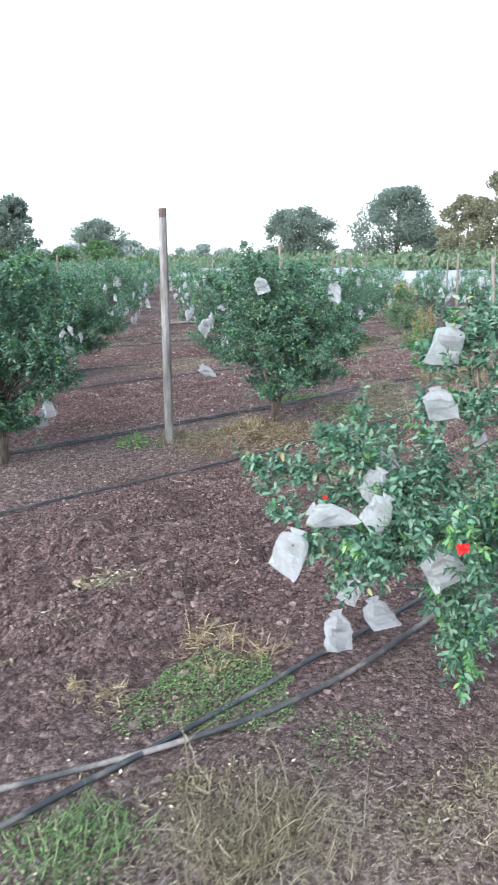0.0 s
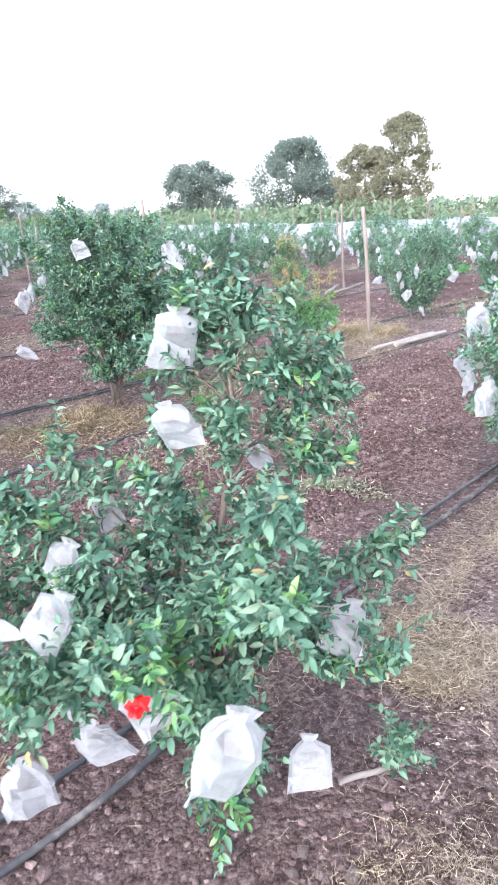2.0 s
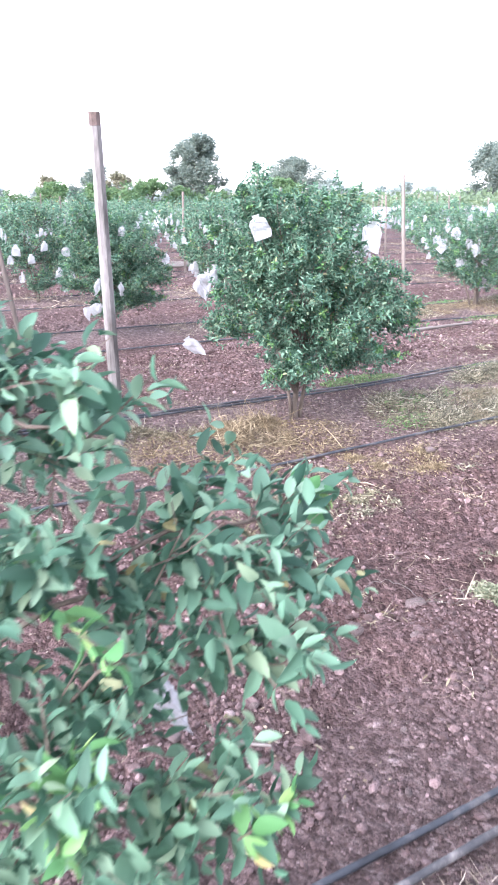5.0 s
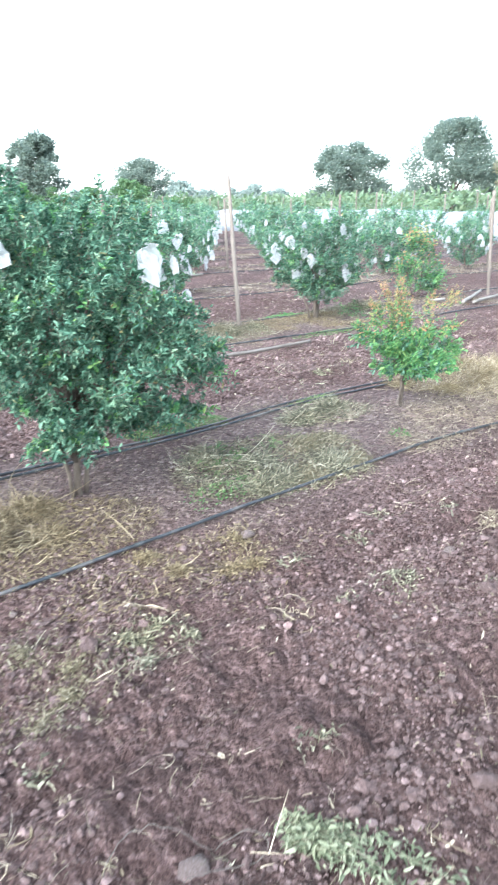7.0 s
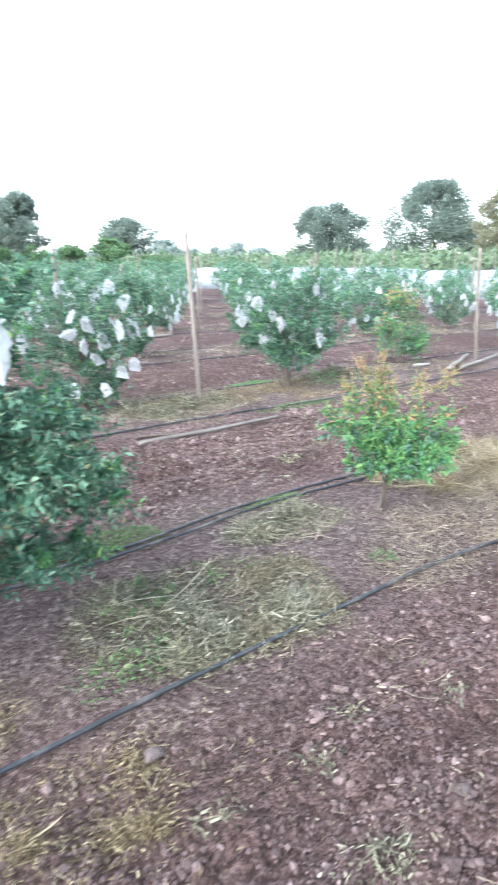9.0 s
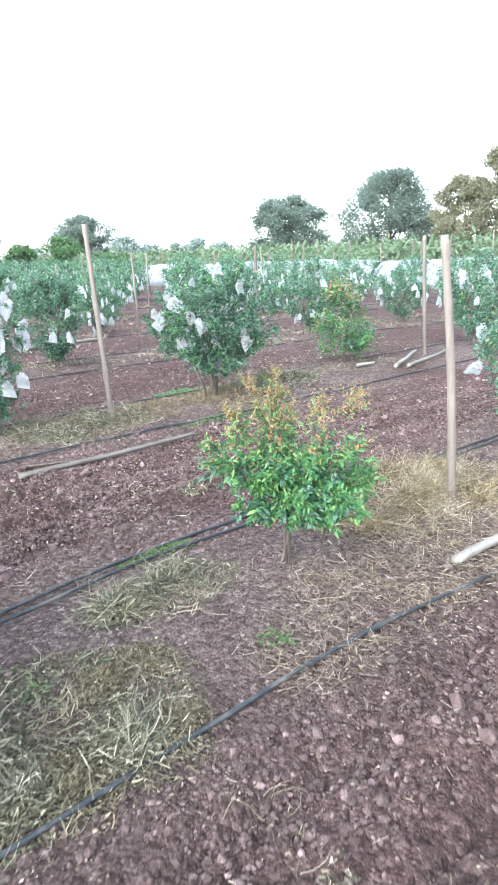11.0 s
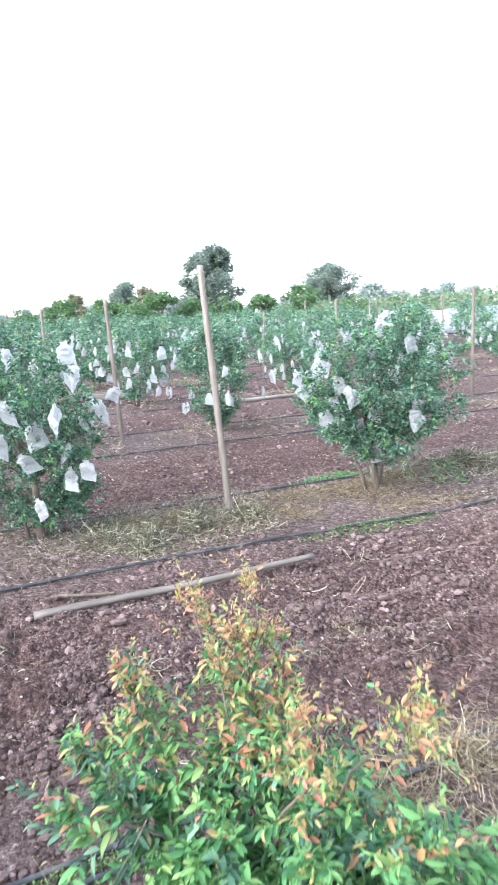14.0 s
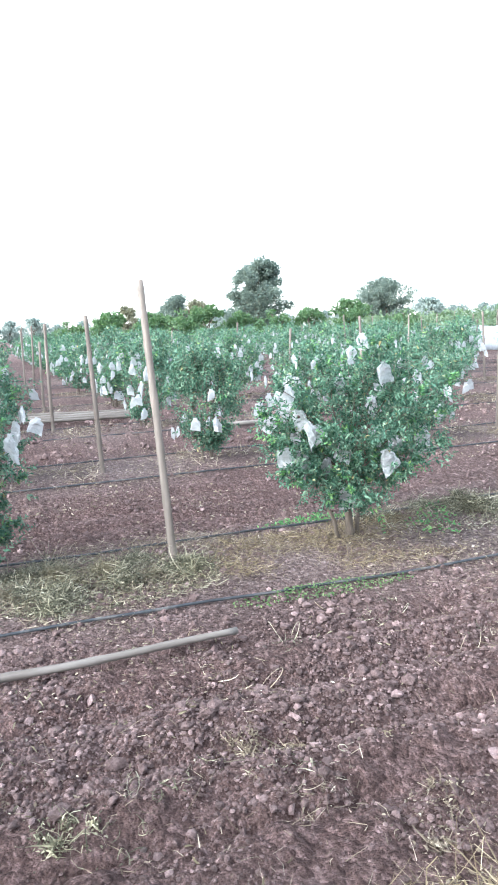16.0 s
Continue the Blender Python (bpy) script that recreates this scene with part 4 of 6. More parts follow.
BAGS_OTHERS = [
    (4.53, 4.62, 1.33, 0.165, -20), (4.28, 5.09, 0.556, 0.16, -35), (5.10, 4.27, 1.28, 0.19, 5), (4.48, 5.32, 0.94, 0.16), (4.58, 5.34, 0.99, 0.15), (8.17, 8.51, 0.91, 0.18, 4),
    (4.58, 1.6, 0.98, 0.17), (4.5, 1.5, 0.6, 0.17), (4.62, 1.44, 0.57, 0.17), (10.2, 4.75, 0.75, 0.2), (10.15, 4.85, 0.45, 0.16),
    (10.3, 4.7, 0.22, 0.15),
]
NEAR_BAGS = BAGS_STRAGGLY + BAGS_VASE + BAGS_DARK + BAGS_OTHERS
g = np.random.default_rng(77)
for i, (x, y, z, s, *swing) in enumerate(NEAR_BAGS):
    if swing:
        put_bag(x, y, z, 0.90 * s, (g.normal(0, 8), swing[0]), -45 + g.normal(0, 14), True, 5 * i + 3)
        continue
    if x > 7:
        s *= 0.92
        out = unit(np.array([7.3 - x, 4.0 - y]))
        x, y, z = x + 0.10 * out[0], y + 0.10 * out[1], z + 0.10 * (1.5 - z) / 5.0
    put_bag(x, y, z, s, (g.normal(0, 14), g.normal(0, 26)), -25 + g.normal(0, 45), True, i)
count = len(NEAR_BAGS)
order = sorted(BUSHES + [(10.42, 8.66, 0.62, 1.45), (7.74, 8.80, 0.62, 1.45)], key=lambda b: math.hypot(b[0] - 5, b[1] - 3))
for bi, (x, y, r, h) in enumerate(order):
    far = math.hypot(x - 5, y - 3)
    for i in range(6 if abs(x - 2.3) < 0.1 and y < 6 else 12 if x < 6 and 8 < y < 9.2 else 14 if y in (8.66, 8.80) else 9 if (abs(x - 10.75) < 0.1 and y < 6) else int(g.integers(22, 38))):
        q = 0.12 + 0.83 * g.random()
        q = 0.30 + 0.66 * q if y in (8.66, 8.80) else q
        a = g.random() * 6.28
        hand = y in (8.66, 8.80)
        rad = float(vase_b(r)(np.array([q]))[0]) * ((0.88 if hand else 0.86 if far < 10.5 else 0.94) + 0.18 * g.random())
        bx, by, bz = x + rad * math.cos(a), y + rad * math.sin(a), 0.2 + q * (h - 0.25)
        size = 0.11 + 0.06 * g.random()
        if count < 300:
            put_bag(bx, by, bz, size, (g.normal(0, 14), g.normal(0, 28)), g.random() * 360, hand, int(g.integers(0, 12)))
            count += 1
        else:
            STUFF_BAGS.append((bx, by, bz, size, g.random() * 6.28))
low = [bag_shape(300 + s, 6, True) for s in range(5)]
bits = []
for i, (x, y, z, s, a) in enumerate(STUFF_BAGS):
    v, f = low[i % 5]
    c, d = math.cos(a), math.sin(a)
    w = np.stack([v[:, 0] * c - v[:, 1] * d, v[:, 0] * d + v[:, 1] * c, v[:, 2] + 0.5], 1) * s + [x, y, z]
    bits.append((w, f))
tagged(new("distant_fruit_bags", fast_mesh("distant_fruit_bags", *joined(bits), BAG)), "white fruit bags on the bushes farther down the rows", "bag", kind="stuff")

# ---------------------------------------------------------------- poles


def bamboo(foot, top, radius, name="bamboo_pole", label="", seed=0, group="poles along the rows"):
    """A weathered bamboo pole with swollen nodes and a cut top."""
    g = np.random.default_rng(seed)
    foot, top = np.array(foot, float), np.array(top, float)
    n = 29
    s = np.linspace(0, 1, n)
    bow = np.cross(unit(top - foot), [0, 0, 1.0]) * 0.012 + g.normal(0, 0.006, 3)
    p = foot + (top - foot) * s[:, None] + bow * np.sin(np.pi * s)[:, None]
    r = radius * (1.05 - 0.2 * s)
    r[2::5] *= 1.16
    v, f = tube(p - p[0], r, 12)
    ob = new(name, fast_mesh(name, v, f, BAMBOO, True))
    ob.location = p[0]
    return tagged(ob, label, "pole", group)


def timber_post(foot, top, half):
    """A grey squared timber post with worn edges and a brown cut top."""
    foot, top = np.array(foot, float), np.array(top, float)
    post = empty("timber_post", foot)
    for name, lo, hi, mat, k in (("shaft", 0.0, 0.965, TIMBER, 1.0), ("cut_top", 0.9655, 1.0, CUT_END, 0.985)):
        n = 16
        s = np.linspace(lo, hi, n)[:, None]
        p = (top - foot) * s
        v, f = tube(p, half * k * (1.08 - 0.16 * s[:, 0]), 8)
        part(name, fast_mesh(name, v, f, mat, False), post, "darker brown cut end" if name == "cut_top" else "")
    return tagged(post, "weathered grey timber post with a brown cut top", "post", "poles along the rows")


timber_post((3.655, 4.835, -0.07), (3.61, 4.79, 1.935), 0.036)
bamboo((9.15, 8.73, -0.05), (9.04, 8.79, 1.87), 0.026, label="tall weathered bamboo pole leaning beside a bush", seed=1)
bamboo((9.19, 12.10, -0.08), (9.12, 12.14, 1.75), 0.026, label="weathered bamboo pole leaning beside a bush", seed=2)
bamboo((8.95, 4.76, -0.05), (8.82, 4.79, 1.60), 0.025, label="pale weathered bamboo pole in dry grass", seed=3)
bamboo((3.89, 8.85, -0.05), (3.66, 8.88, 1.72), 0.025, label="thin leaning bamboo pole in the row", seed=4)
g = np.random.default_rng(41)
for k in range(0, 9):
    for n in range(-1, 5):
        if (k, n) in {(0, -1), (1, 0), (1, 1), (2, 1), (3, 1), (0, 0), (2, 0)}:
            continue
        x, y = POLE_FIRST + POLE_STEP * n + g.normal(0, 0.08), row_y(k) + g.normal(0, 0.07)
        if not -12 < math.degrees(math.atan2(x + 1.0, y + 1.0)) < 80:
            continue
        bamboo((x, y, -0.05), (x + g.normal(0, 0.08), y + g.normal(0, 0.06), 1.75 + g.normal(0, 0.12)), 0.024 + 0.005 * g.random(), label="thin weathered bamboo pole standing in the row", seed=100 + 10 * k + n)

# ---------------------------------------------------------------- drip hoses


def hose(points, radius=0.0090, drippers=True, step=0.10, sides=8, seed=0, label="dusty black drip hose lying on the soil", mat=None):
    """A hose that lies along the given places on the ground."""
    g = np.random.default_rng(seed)
    pts = np.array(points, float)
    d = np.r_[0, np.cumsum(np.hypot(*np.diff(pts, axis=0).T))]
    s = np.arange(0, d[-1], step)
    x, y = np.interp(s, d, pts[:, 0]), np.interp(s, d, pts[:, 1])
    k = max(1, int(0.6 / step))
    smooth = lambda q: np.convolve(np.pad(q, k, "edge"), np.ones(2 * k + 1) / (2 * k + 1), "valid")
    x, y = smooth(x), smooth(y)
    y = y + 0.05 * (value_noise(s * 1.0 + seed * 7, 0 * s + seed, 0.9) - 0.5) + 0.02 * (value_noise(s + seed * 3, 0 * s, 2.7) - 0.5)
    z = smooth(ground_z(x, y, False)) + radius + 0.012
    p = np.stack([x, y, z], 1)
    ob = new("drip_hose", fast_mesh("drip_hose", *tube(p, radius, sides), mat or HOSE, True))
    tagged(ob, label, "hose", "drip hoses along the rows")
    if drippers:
        for i in range(4, len(p) - 2, max(2, int(1.3 / step))):
            w = unit(p[i + 1] - p[i])
            v, f = tube([-w * 0.020, -w * 0.017, w * 0.017, w * 0.020], [radius * 1.02, radius * 1.22, radius * 1.22, radius * 1.02], 8)
            e = part("dripper", fast_mesh("dripper", v, f, DRIPPER, True), ob, "pale plastic dripper")
            e.location = p[i]
    return ob


hose(drippers=False, points=[(-0.6, 1.66), (0.64, 1.62), (2.24, 1.63), (3.16, 1.64), (4.7, 1.69), (8, 1.66), (20, 1.65)], seed=1)
hose(drippers=False, points=[(-0.6, 2.05), (0.2, 1.96), (0.71, 1.79), (1.11, 1.59), (1.49, 1.46), (1.95, 1.44), (2.44, 1.50), (3.2, 1.56), (4.7, 1.62), (8, 1.58), (20, 1.58)], seed=2, radius=0.0098, mat=HOSE_DUSTY, label="dusty grey drip hose winding past the bush")
hose([(-2, 4.10), (1.78, 4.08), (4.0, 4.10), (6.0, 4.19), (7.5, 4.20), (8.65, 4.08), (12, 4.1), (24, 4.1)], seed=3)
hose([(-2, 5.35), (2.54, 5.28), (4.6, 5.32), (6.2, 5.30), (7.2, 5.46), (8.2, 5.42), (12, 5.35), (24, 5.35)], seed=4)
hose([(-2, 5.43), (2.54, 5.34), (4.6, 5.39), (6.2, 5.38), (7.2, 5.58), (8.2, 5.52), (12, 5.43), (24, 5.42)], seed=5)
hose([(-2, 7.85), (7.3, 7.87), (8.5, 7.91), (10.6, 7.90), (14, 7.95), (26, 7.95)], seed=6)
hose([(-2, 9.1), (7.4, 9.10), (9.9, 9.20), (12.3, 9.33), (26, 9.3)], seed=7)
for k in range(3, 9):
    for o in (-0.72, 0.6):
        hose([(-3, row_y(k) + o), (5, row_y(k) + o + 0.05), (28, row_y(k) + o)], drippers=False, step=0.4, sides=6, seed=10 * k + int(o > 0))


# ---------------------------------------------------------------- poles and pipes lying on the ground
def lying(a, b, radius, label, mat=None, seed=0, name="bamboo_pole", category="pole"):
    g = np.random.default_rng(seed)
    a, b = np.array(a, float), np.array(b, float)
    n = 24
    s = np.linspace(0, 1, n)[:, None]
    p = a + (b - a) * s
    p[:, :2] += np.array([-(b - a)[1], (b - a)[0]]) / np.linalg.norm((b - a)[:2]) * min(1.0, np.linalg.norm(b - a)) * (0.02 * np.sin(3.0 * s + g.random() * 6) + 0.008 * np.sin(9 * s))
    r = radius * (1.08 - 0.25 * s[:, 0])
    r[3::5] *= 1.12
    ob = new(name, fast_mesh(name, *tube(p - a, r, 10), mat or BAMBOO, True))
    ob.location = a
    return tagged(ob, label, category)


lying((7.50, 7.40, 0.03), (9.15, 7.43, 0.04), 0.020, "bleached bamboo pole lying on the tilled soil", GREY_POLE, 1)

# ---------------------------------------------------------------- far trees
EYE_X, EYE_Y = 4.5, 2.5


def spot(heading, dist):
    """A place by its bearing from +y towards +x and its distance from the middle of the way."""
    return EYE_X + dist * math.sin(radians(heading)), EYE_Y + dist * math.cos(radians(heading))


def tree_data(seed, height, width, leaf, leaves, material, bare=0.22, lobes=26, shape=None):
    """A tapered trunk, limbs and a crown of leaf clumps gathered in lobes with gaps between them."""
    g = np.random.default_rng(seed)
    lobes, leaf, leaves = int(lobes * 3.0), leaf * 0.52, int(leaves * 5.0)
    low = height * bare
    prof = shape or (lambda h: width / 2 * np.interp(h, [0, 0.2, 0.45, 0.75, 1.0], [0.55, 0.88, 1.0, 0.84, 0.30]))
    hh = g.random(lobes)
    a = g.random(lobes) * 6.283
    r = prof(hh) * (0.12 + 0.95 * g.random(lobes) ** 0.6)
    mid = np.stack([r * np.cos(a), r * np.sin(a), low + (height - low) * (0.06 + 0.86 * hh)], 1)
    size = width * (0.045 + 0.10 * g.random(lobes) ** 1.5)
    share = size ** 2 / (size ** 2).sum()
    pick = g.choice(lobes, leaves, p=share)
    d = unit(g.normal(0, 1, (leaves, 3)))
    rad = size[pick] * (0.2 + 0.95 * g.random(leaves) ** 0.8)
    p = mid[pick] + d * rad[:, None] * [1, 1, 0.8]
    way = unit(d + g.normal(0, 0.6, (leaves, 3)) - [0, 0, 0.2])
    s = leaf * (0.6 + 0.8 * g.random(leaves))
    crown = fast_mesh("crown", *plain_blades(p, way, s, s * 0.75, g=g), material)
    trunk_top = np.array([0.05 * width * g.normal(), 0.05 * width * g.normal(), height * 0.55])
    path = limb_path(g, (0, 0, -0.2), trunk_top, 9)
    path[:, :2] += g.normal(0, 0.02 * width, (9, 2)) * np.linspace(0, 1, 9)[:, None]
    tr = max(0.12, height * 0.028)
    data = [("trunk", fast_mesh("trunk", *tube(path, np.linspace(tr, tr * 0.4, 9), 8), BARK, True), "")]
    for i in range(min(9, lobes)):
        q = path[3 + i % 5]
        data.append(("limb", fast_mesh("limb", *tube(limb_path(g, q, mid[i], 6), np.linspace(tr * 0.42, 0.02, 6), 5), BARK, True), ""))
    data.append(("crown", crown, "stuff"))
    return data


def put_tree(data, x, y, turn=0.0, size=1.0, label="", name="tree", group=""):
    ob = empty(name, (x, y, 0.0))
    ob.rotation_euler, ob.scale = (0, 0, turn), (size,) * 3
    for what, me, kind in data:
        part(what, me, ob, "", kind)
    return tagged(ob, label, "tree", group)


tall = lambda w: (lambda h: w / 2 * np.interp(h, [0, 0.15, 0.45, 0.75, 1.0], [0.6, 0.9, 1.0, 0.85, 0.35]))
put_tree(tree_data(1, 7.3, 5.6, 0.34, 5200, LEAF_TREE_HAZED, 0.16, 30), *spot(23.2, 64), label="dark green broadleaf tree with a ragged crown beyond the orchard")
put_tree(tree_data(2, 10.4, 10.5, 0.55, 4200, LEAF_TREE_HAZED, 0.14, 30), *spot(31.3, 140), label="round grey-green tree standing far off")
put_tree(tree_data(3, 10.0, 10.6, 0.50, 5200, LEAF_TREE_HAZED, 0.16, 34), *spot(46.7, 105), label="broad grey-green tree standing beyond the crop field")
put_tree(tree_data(4, 9.9, 8.8, 0.36, 7500, LEAF_TREE_HAZED, 0.08, 56), *spot(54.2, 76), label="large spreading broadleaf tree at the edge of the field")
put_tree(tree_data(5, 5.8, 4.2, 0.36, 2200, LEAF_TREE_HAZED, 0.1, 16), *spot(57.6, 78), label="smaller broadleaf tree beside a large one")
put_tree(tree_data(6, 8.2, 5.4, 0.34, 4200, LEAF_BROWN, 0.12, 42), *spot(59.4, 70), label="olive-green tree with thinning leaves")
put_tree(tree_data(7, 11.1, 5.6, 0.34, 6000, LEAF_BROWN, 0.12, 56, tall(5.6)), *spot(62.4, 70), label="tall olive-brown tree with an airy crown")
put_tree(tree_data(8, 6.2, 6.0, 0.45, 3000, LEAF_TREE_HAZED, 0.1, 20), *spot(16.0, 95), label="grey-green tree beyond the orchard's end")
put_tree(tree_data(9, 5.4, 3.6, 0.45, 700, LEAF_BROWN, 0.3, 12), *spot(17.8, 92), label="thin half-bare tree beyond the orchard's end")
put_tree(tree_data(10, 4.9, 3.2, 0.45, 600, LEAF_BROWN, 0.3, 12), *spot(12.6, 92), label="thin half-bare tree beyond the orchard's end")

# low fruit trees along the far end of the orchard
low_sets = [tree_data(40 + i, 3.3, 3.2, 0.30, 1000, LEAF_ORCHARD, 0.08, 18) for i in range(3)]
g = np.random.default_rng(15)
for i, (hd, dist, size) in enumerate(((9.5, 62, 0.9), (12.3, 60, 1.02), (15.4, 58, 0.95), (17.2, 57, 1.05), (19.6, 58, 1.08), (22.0, 60, 0.9), (24.6, 60, 1.0), (27.2, 60, 0.95), (29.8, 62, 1.12), (33.6, 64, 0.9))):
    put_tree(low_sets[i % 3], *spot(hd, dist), g.random() * 6, size, "low round fruit tree with fresh green leaves", "fruit_tree", "low trees at the end of the orchard")

# trees on the horizon, their haze put into the leaf colour
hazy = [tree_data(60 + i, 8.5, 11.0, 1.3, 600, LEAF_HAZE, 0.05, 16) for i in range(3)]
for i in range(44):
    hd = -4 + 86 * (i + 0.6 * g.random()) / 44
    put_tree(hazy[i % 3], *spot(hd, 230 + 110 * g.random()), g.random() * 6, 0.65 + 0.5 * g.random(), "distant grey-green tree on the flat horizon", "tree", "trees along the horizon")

# ---------------------------------------------------------------- white cover over the end row, and the crop behind it


def crop_cover(x, y0, y1, height, seed):
    """A long white cloth laid over a row of bushes: humps where it lies on them, folds between, hem on the soil."""
    g = np.random.default_rng(seed)
    ny, na = int((y1 - y0) / 0.35), 13
    y = np.linspace(y0, y1, ny)
    a = np.linspace(0, np.pi, na)
    hump = height * (0.93 + 0.05 * np.abs(np.sin(np.pi * (y - y0) / 2.8)) + 0.10 * (value_noise(y, 0 * y, 0.35) - 0.5))
    v = np.stack([x + 1.15 * np.cos(a)[None] * (1 + 0.10 * np.sin(5 * y)[:, None] * np.sin(2 * a)) + 0.8 * (value_noise(y, 0 * y + 9, 0.05)[:, None] - 0.5),
                  np.repeat(y[:, None], na, 1) + 0.05 * np.sin(7 * a)[None],
                  hump[:, None] * np.sin(a)[None] ** 0.6 + 0.03 * g.normal(0, 1, (ny, na)) * np.sin(a)], -1).reshape(-1, 3)
    i, j = np.meshgrid(np.arange(ny - 1), np.arange(na - 1), indexing="ij")
    b = (i * na + j).ravel()
    ob = new("crop_cover", fast_mesh("crop_cover", v, np.stack([b, b + 1, b + na + 1, b + na], 1), COVER, True))
    m = ob.modifiers.new("thickness", "SOLIDIFY")
    m.thickness = 0.01
    return tagged(ob, "long white crop cover draped over a row of bushes", "cover", "white covers at the end of the orchard")


crop_cover(34.5, 2.0, 24.0, 1.32, 1)
crop_cover(35.2, 24.6, 44.0, 1.35, 2)


def crop_rows():
    """Tall green crop in rows behind the covers."""
    g = np.random.default_rng(8)
    ps = []
    for x in np.arange(44, 74, 2.6):
        n = 1500
        y = 6 + 84 * g.random(n)
        z = 2.5 * g.random(n) ** 0.6 * (0.9 + 0.2 * value_noise(y, 0 * y + x, 0.5))
        ps.append(np.stack([x + g.normal(0, 0.28, n), y, z], 1))
    p = np.concatenate(ps)
    way = unit(g.normal(0, 1, p.shape) + [0, 0, 0.3])
    s = 0.42 * (0.6 + 0.8 * g.random(len(p)))
    ob = new("field_crop", fast_mesh("field_crop", *plain_blades(p, way, s, s * 0.4, g=g), CROP_LEAF))
    tagged(ob, "tall green field crop in rows behind the white covers", "crop", kind="stuff")


crop_rows()
g = np.random.default_rng(21)
for i in range(26):
    x, y = 41.5 + g.normal(0, 0.2), 8 + 2.4 * i
    bamboo((x, y, -0.1), (x + g.normal(0, 0.06), y + g.normal(0, 0.06), 2.3 + g.normal(0, 0.2)), 0.045, "fence_post", "pale wooden post at the edge of the crop field", 500 + i, "posts of the field fence")


def mud_wall(x, y, turn, length, height):
    """A low reddish mud wall of rough courses with an uneven top."""
    ob = empty("mud_wall", (x, y, 0))
    ob.rotation_euler = (0, 0, turn)
    g = np.random.default_rng(4)
    n = 24
    s = np.linspace(-length / 2, length / 2, n)
    top = height * (0.85 + 0.25 * g.random(n))
    v, f = [], []
    for i in range(n):
        v += [(s[i], -0.2, -0.1), (s[i], 0.2, -0.1), (s[i], 0.16, top[i]), (s[i], -0.16, top[i])]
    for i in range(n - 1):
        b = 4 * i
        f += [(b, b + 4, b + 7, b + 3), (b + 3, b + 7, b + 6, b + 2), (b + 2, b + 6, b + 5, b + 1)]
    f += [(0, 3, 2, 1), (4 * n - 4, 4 * n - 3, 4 * n - 2, 4 * n - 1)]
    part("wall", fast_mesh("wall", v, f, BRICK), ob)
    tagged(ob, "low reddish mud wall under the trees", "wall")


mud_wall(*spot(64.5, 74), radians(-64), 9, 1.9)

# ---------------------------------------------------------------- dry grass, straw and weeds


def scatter(n, x0, x1, y0, y1, g, patchy=0.0, scale=2.2):
    """Random places in a stretch of the plan; patchy: how far they gather in patches."""
    x, y = x0 + (x1 - x0) * g.random(n * 4), y0 + (y1 - y0) * g.random(n * 4)
    keep = g.random(n * 4) < np.clip(1 + patchy * 4 * (value_noise(x, y, scale) - 0.62), 0.02, 1)
    return x[keep][:n], y[keep][:n]


def dry_grass(n, x0, x1, y0, y1, seed, material, label, length=(0.05, 0.16), width=0.0032, upright=0.15, patchy=0.8, bend=0.55, lift=0.02, round_off=True):
    g = np.random.default_rng(seed)
    x, y = scatter(int(1.7 * n), x0, x1, y0, y1, g, patchy)
    if round_off:
        e = ((x - (x0 + x1) / 2) / ((x1 - x0) / 2)) ** 4 + ((y - (y0 + y1) / 2) / ((y1 - y0) / 2)) ** 4
        keep = e < 0.55 + 0.5 * g.random(len(x))
        x, y = x[keep], y[keep]
    m = len(x)
    z = ground_z(x, y) + 0.006 + lift * g.random(m)
    way = g.normal(0, 1, (m, 3)) * [1, 1, 0.25] + [0, 0, upright * 2]
    way[:, 2] = np.abs(way[:, 2])
    L = 0.72 * (length[0] + (length[1] - length[0]) * g.random(m) ** 1.8)
    v, f = straws(np.stack([x, y, z], 1), way, L, 0.62 * width * (0.6 + 0.9 * g.random(m)), g.normal(0, bend, m), g, ((0, 1.0), (0.5, 0.9), (1.0, 0.3)))
    v[:, 2] = np.maximum(v[:, 2], ground_z(v[:, 0], v[:, 1]) + 0.003)
    return tagged(new("dry_grass", fast_mesh("dry_grass", v, f, material)), label, "grass", kind="stuff")


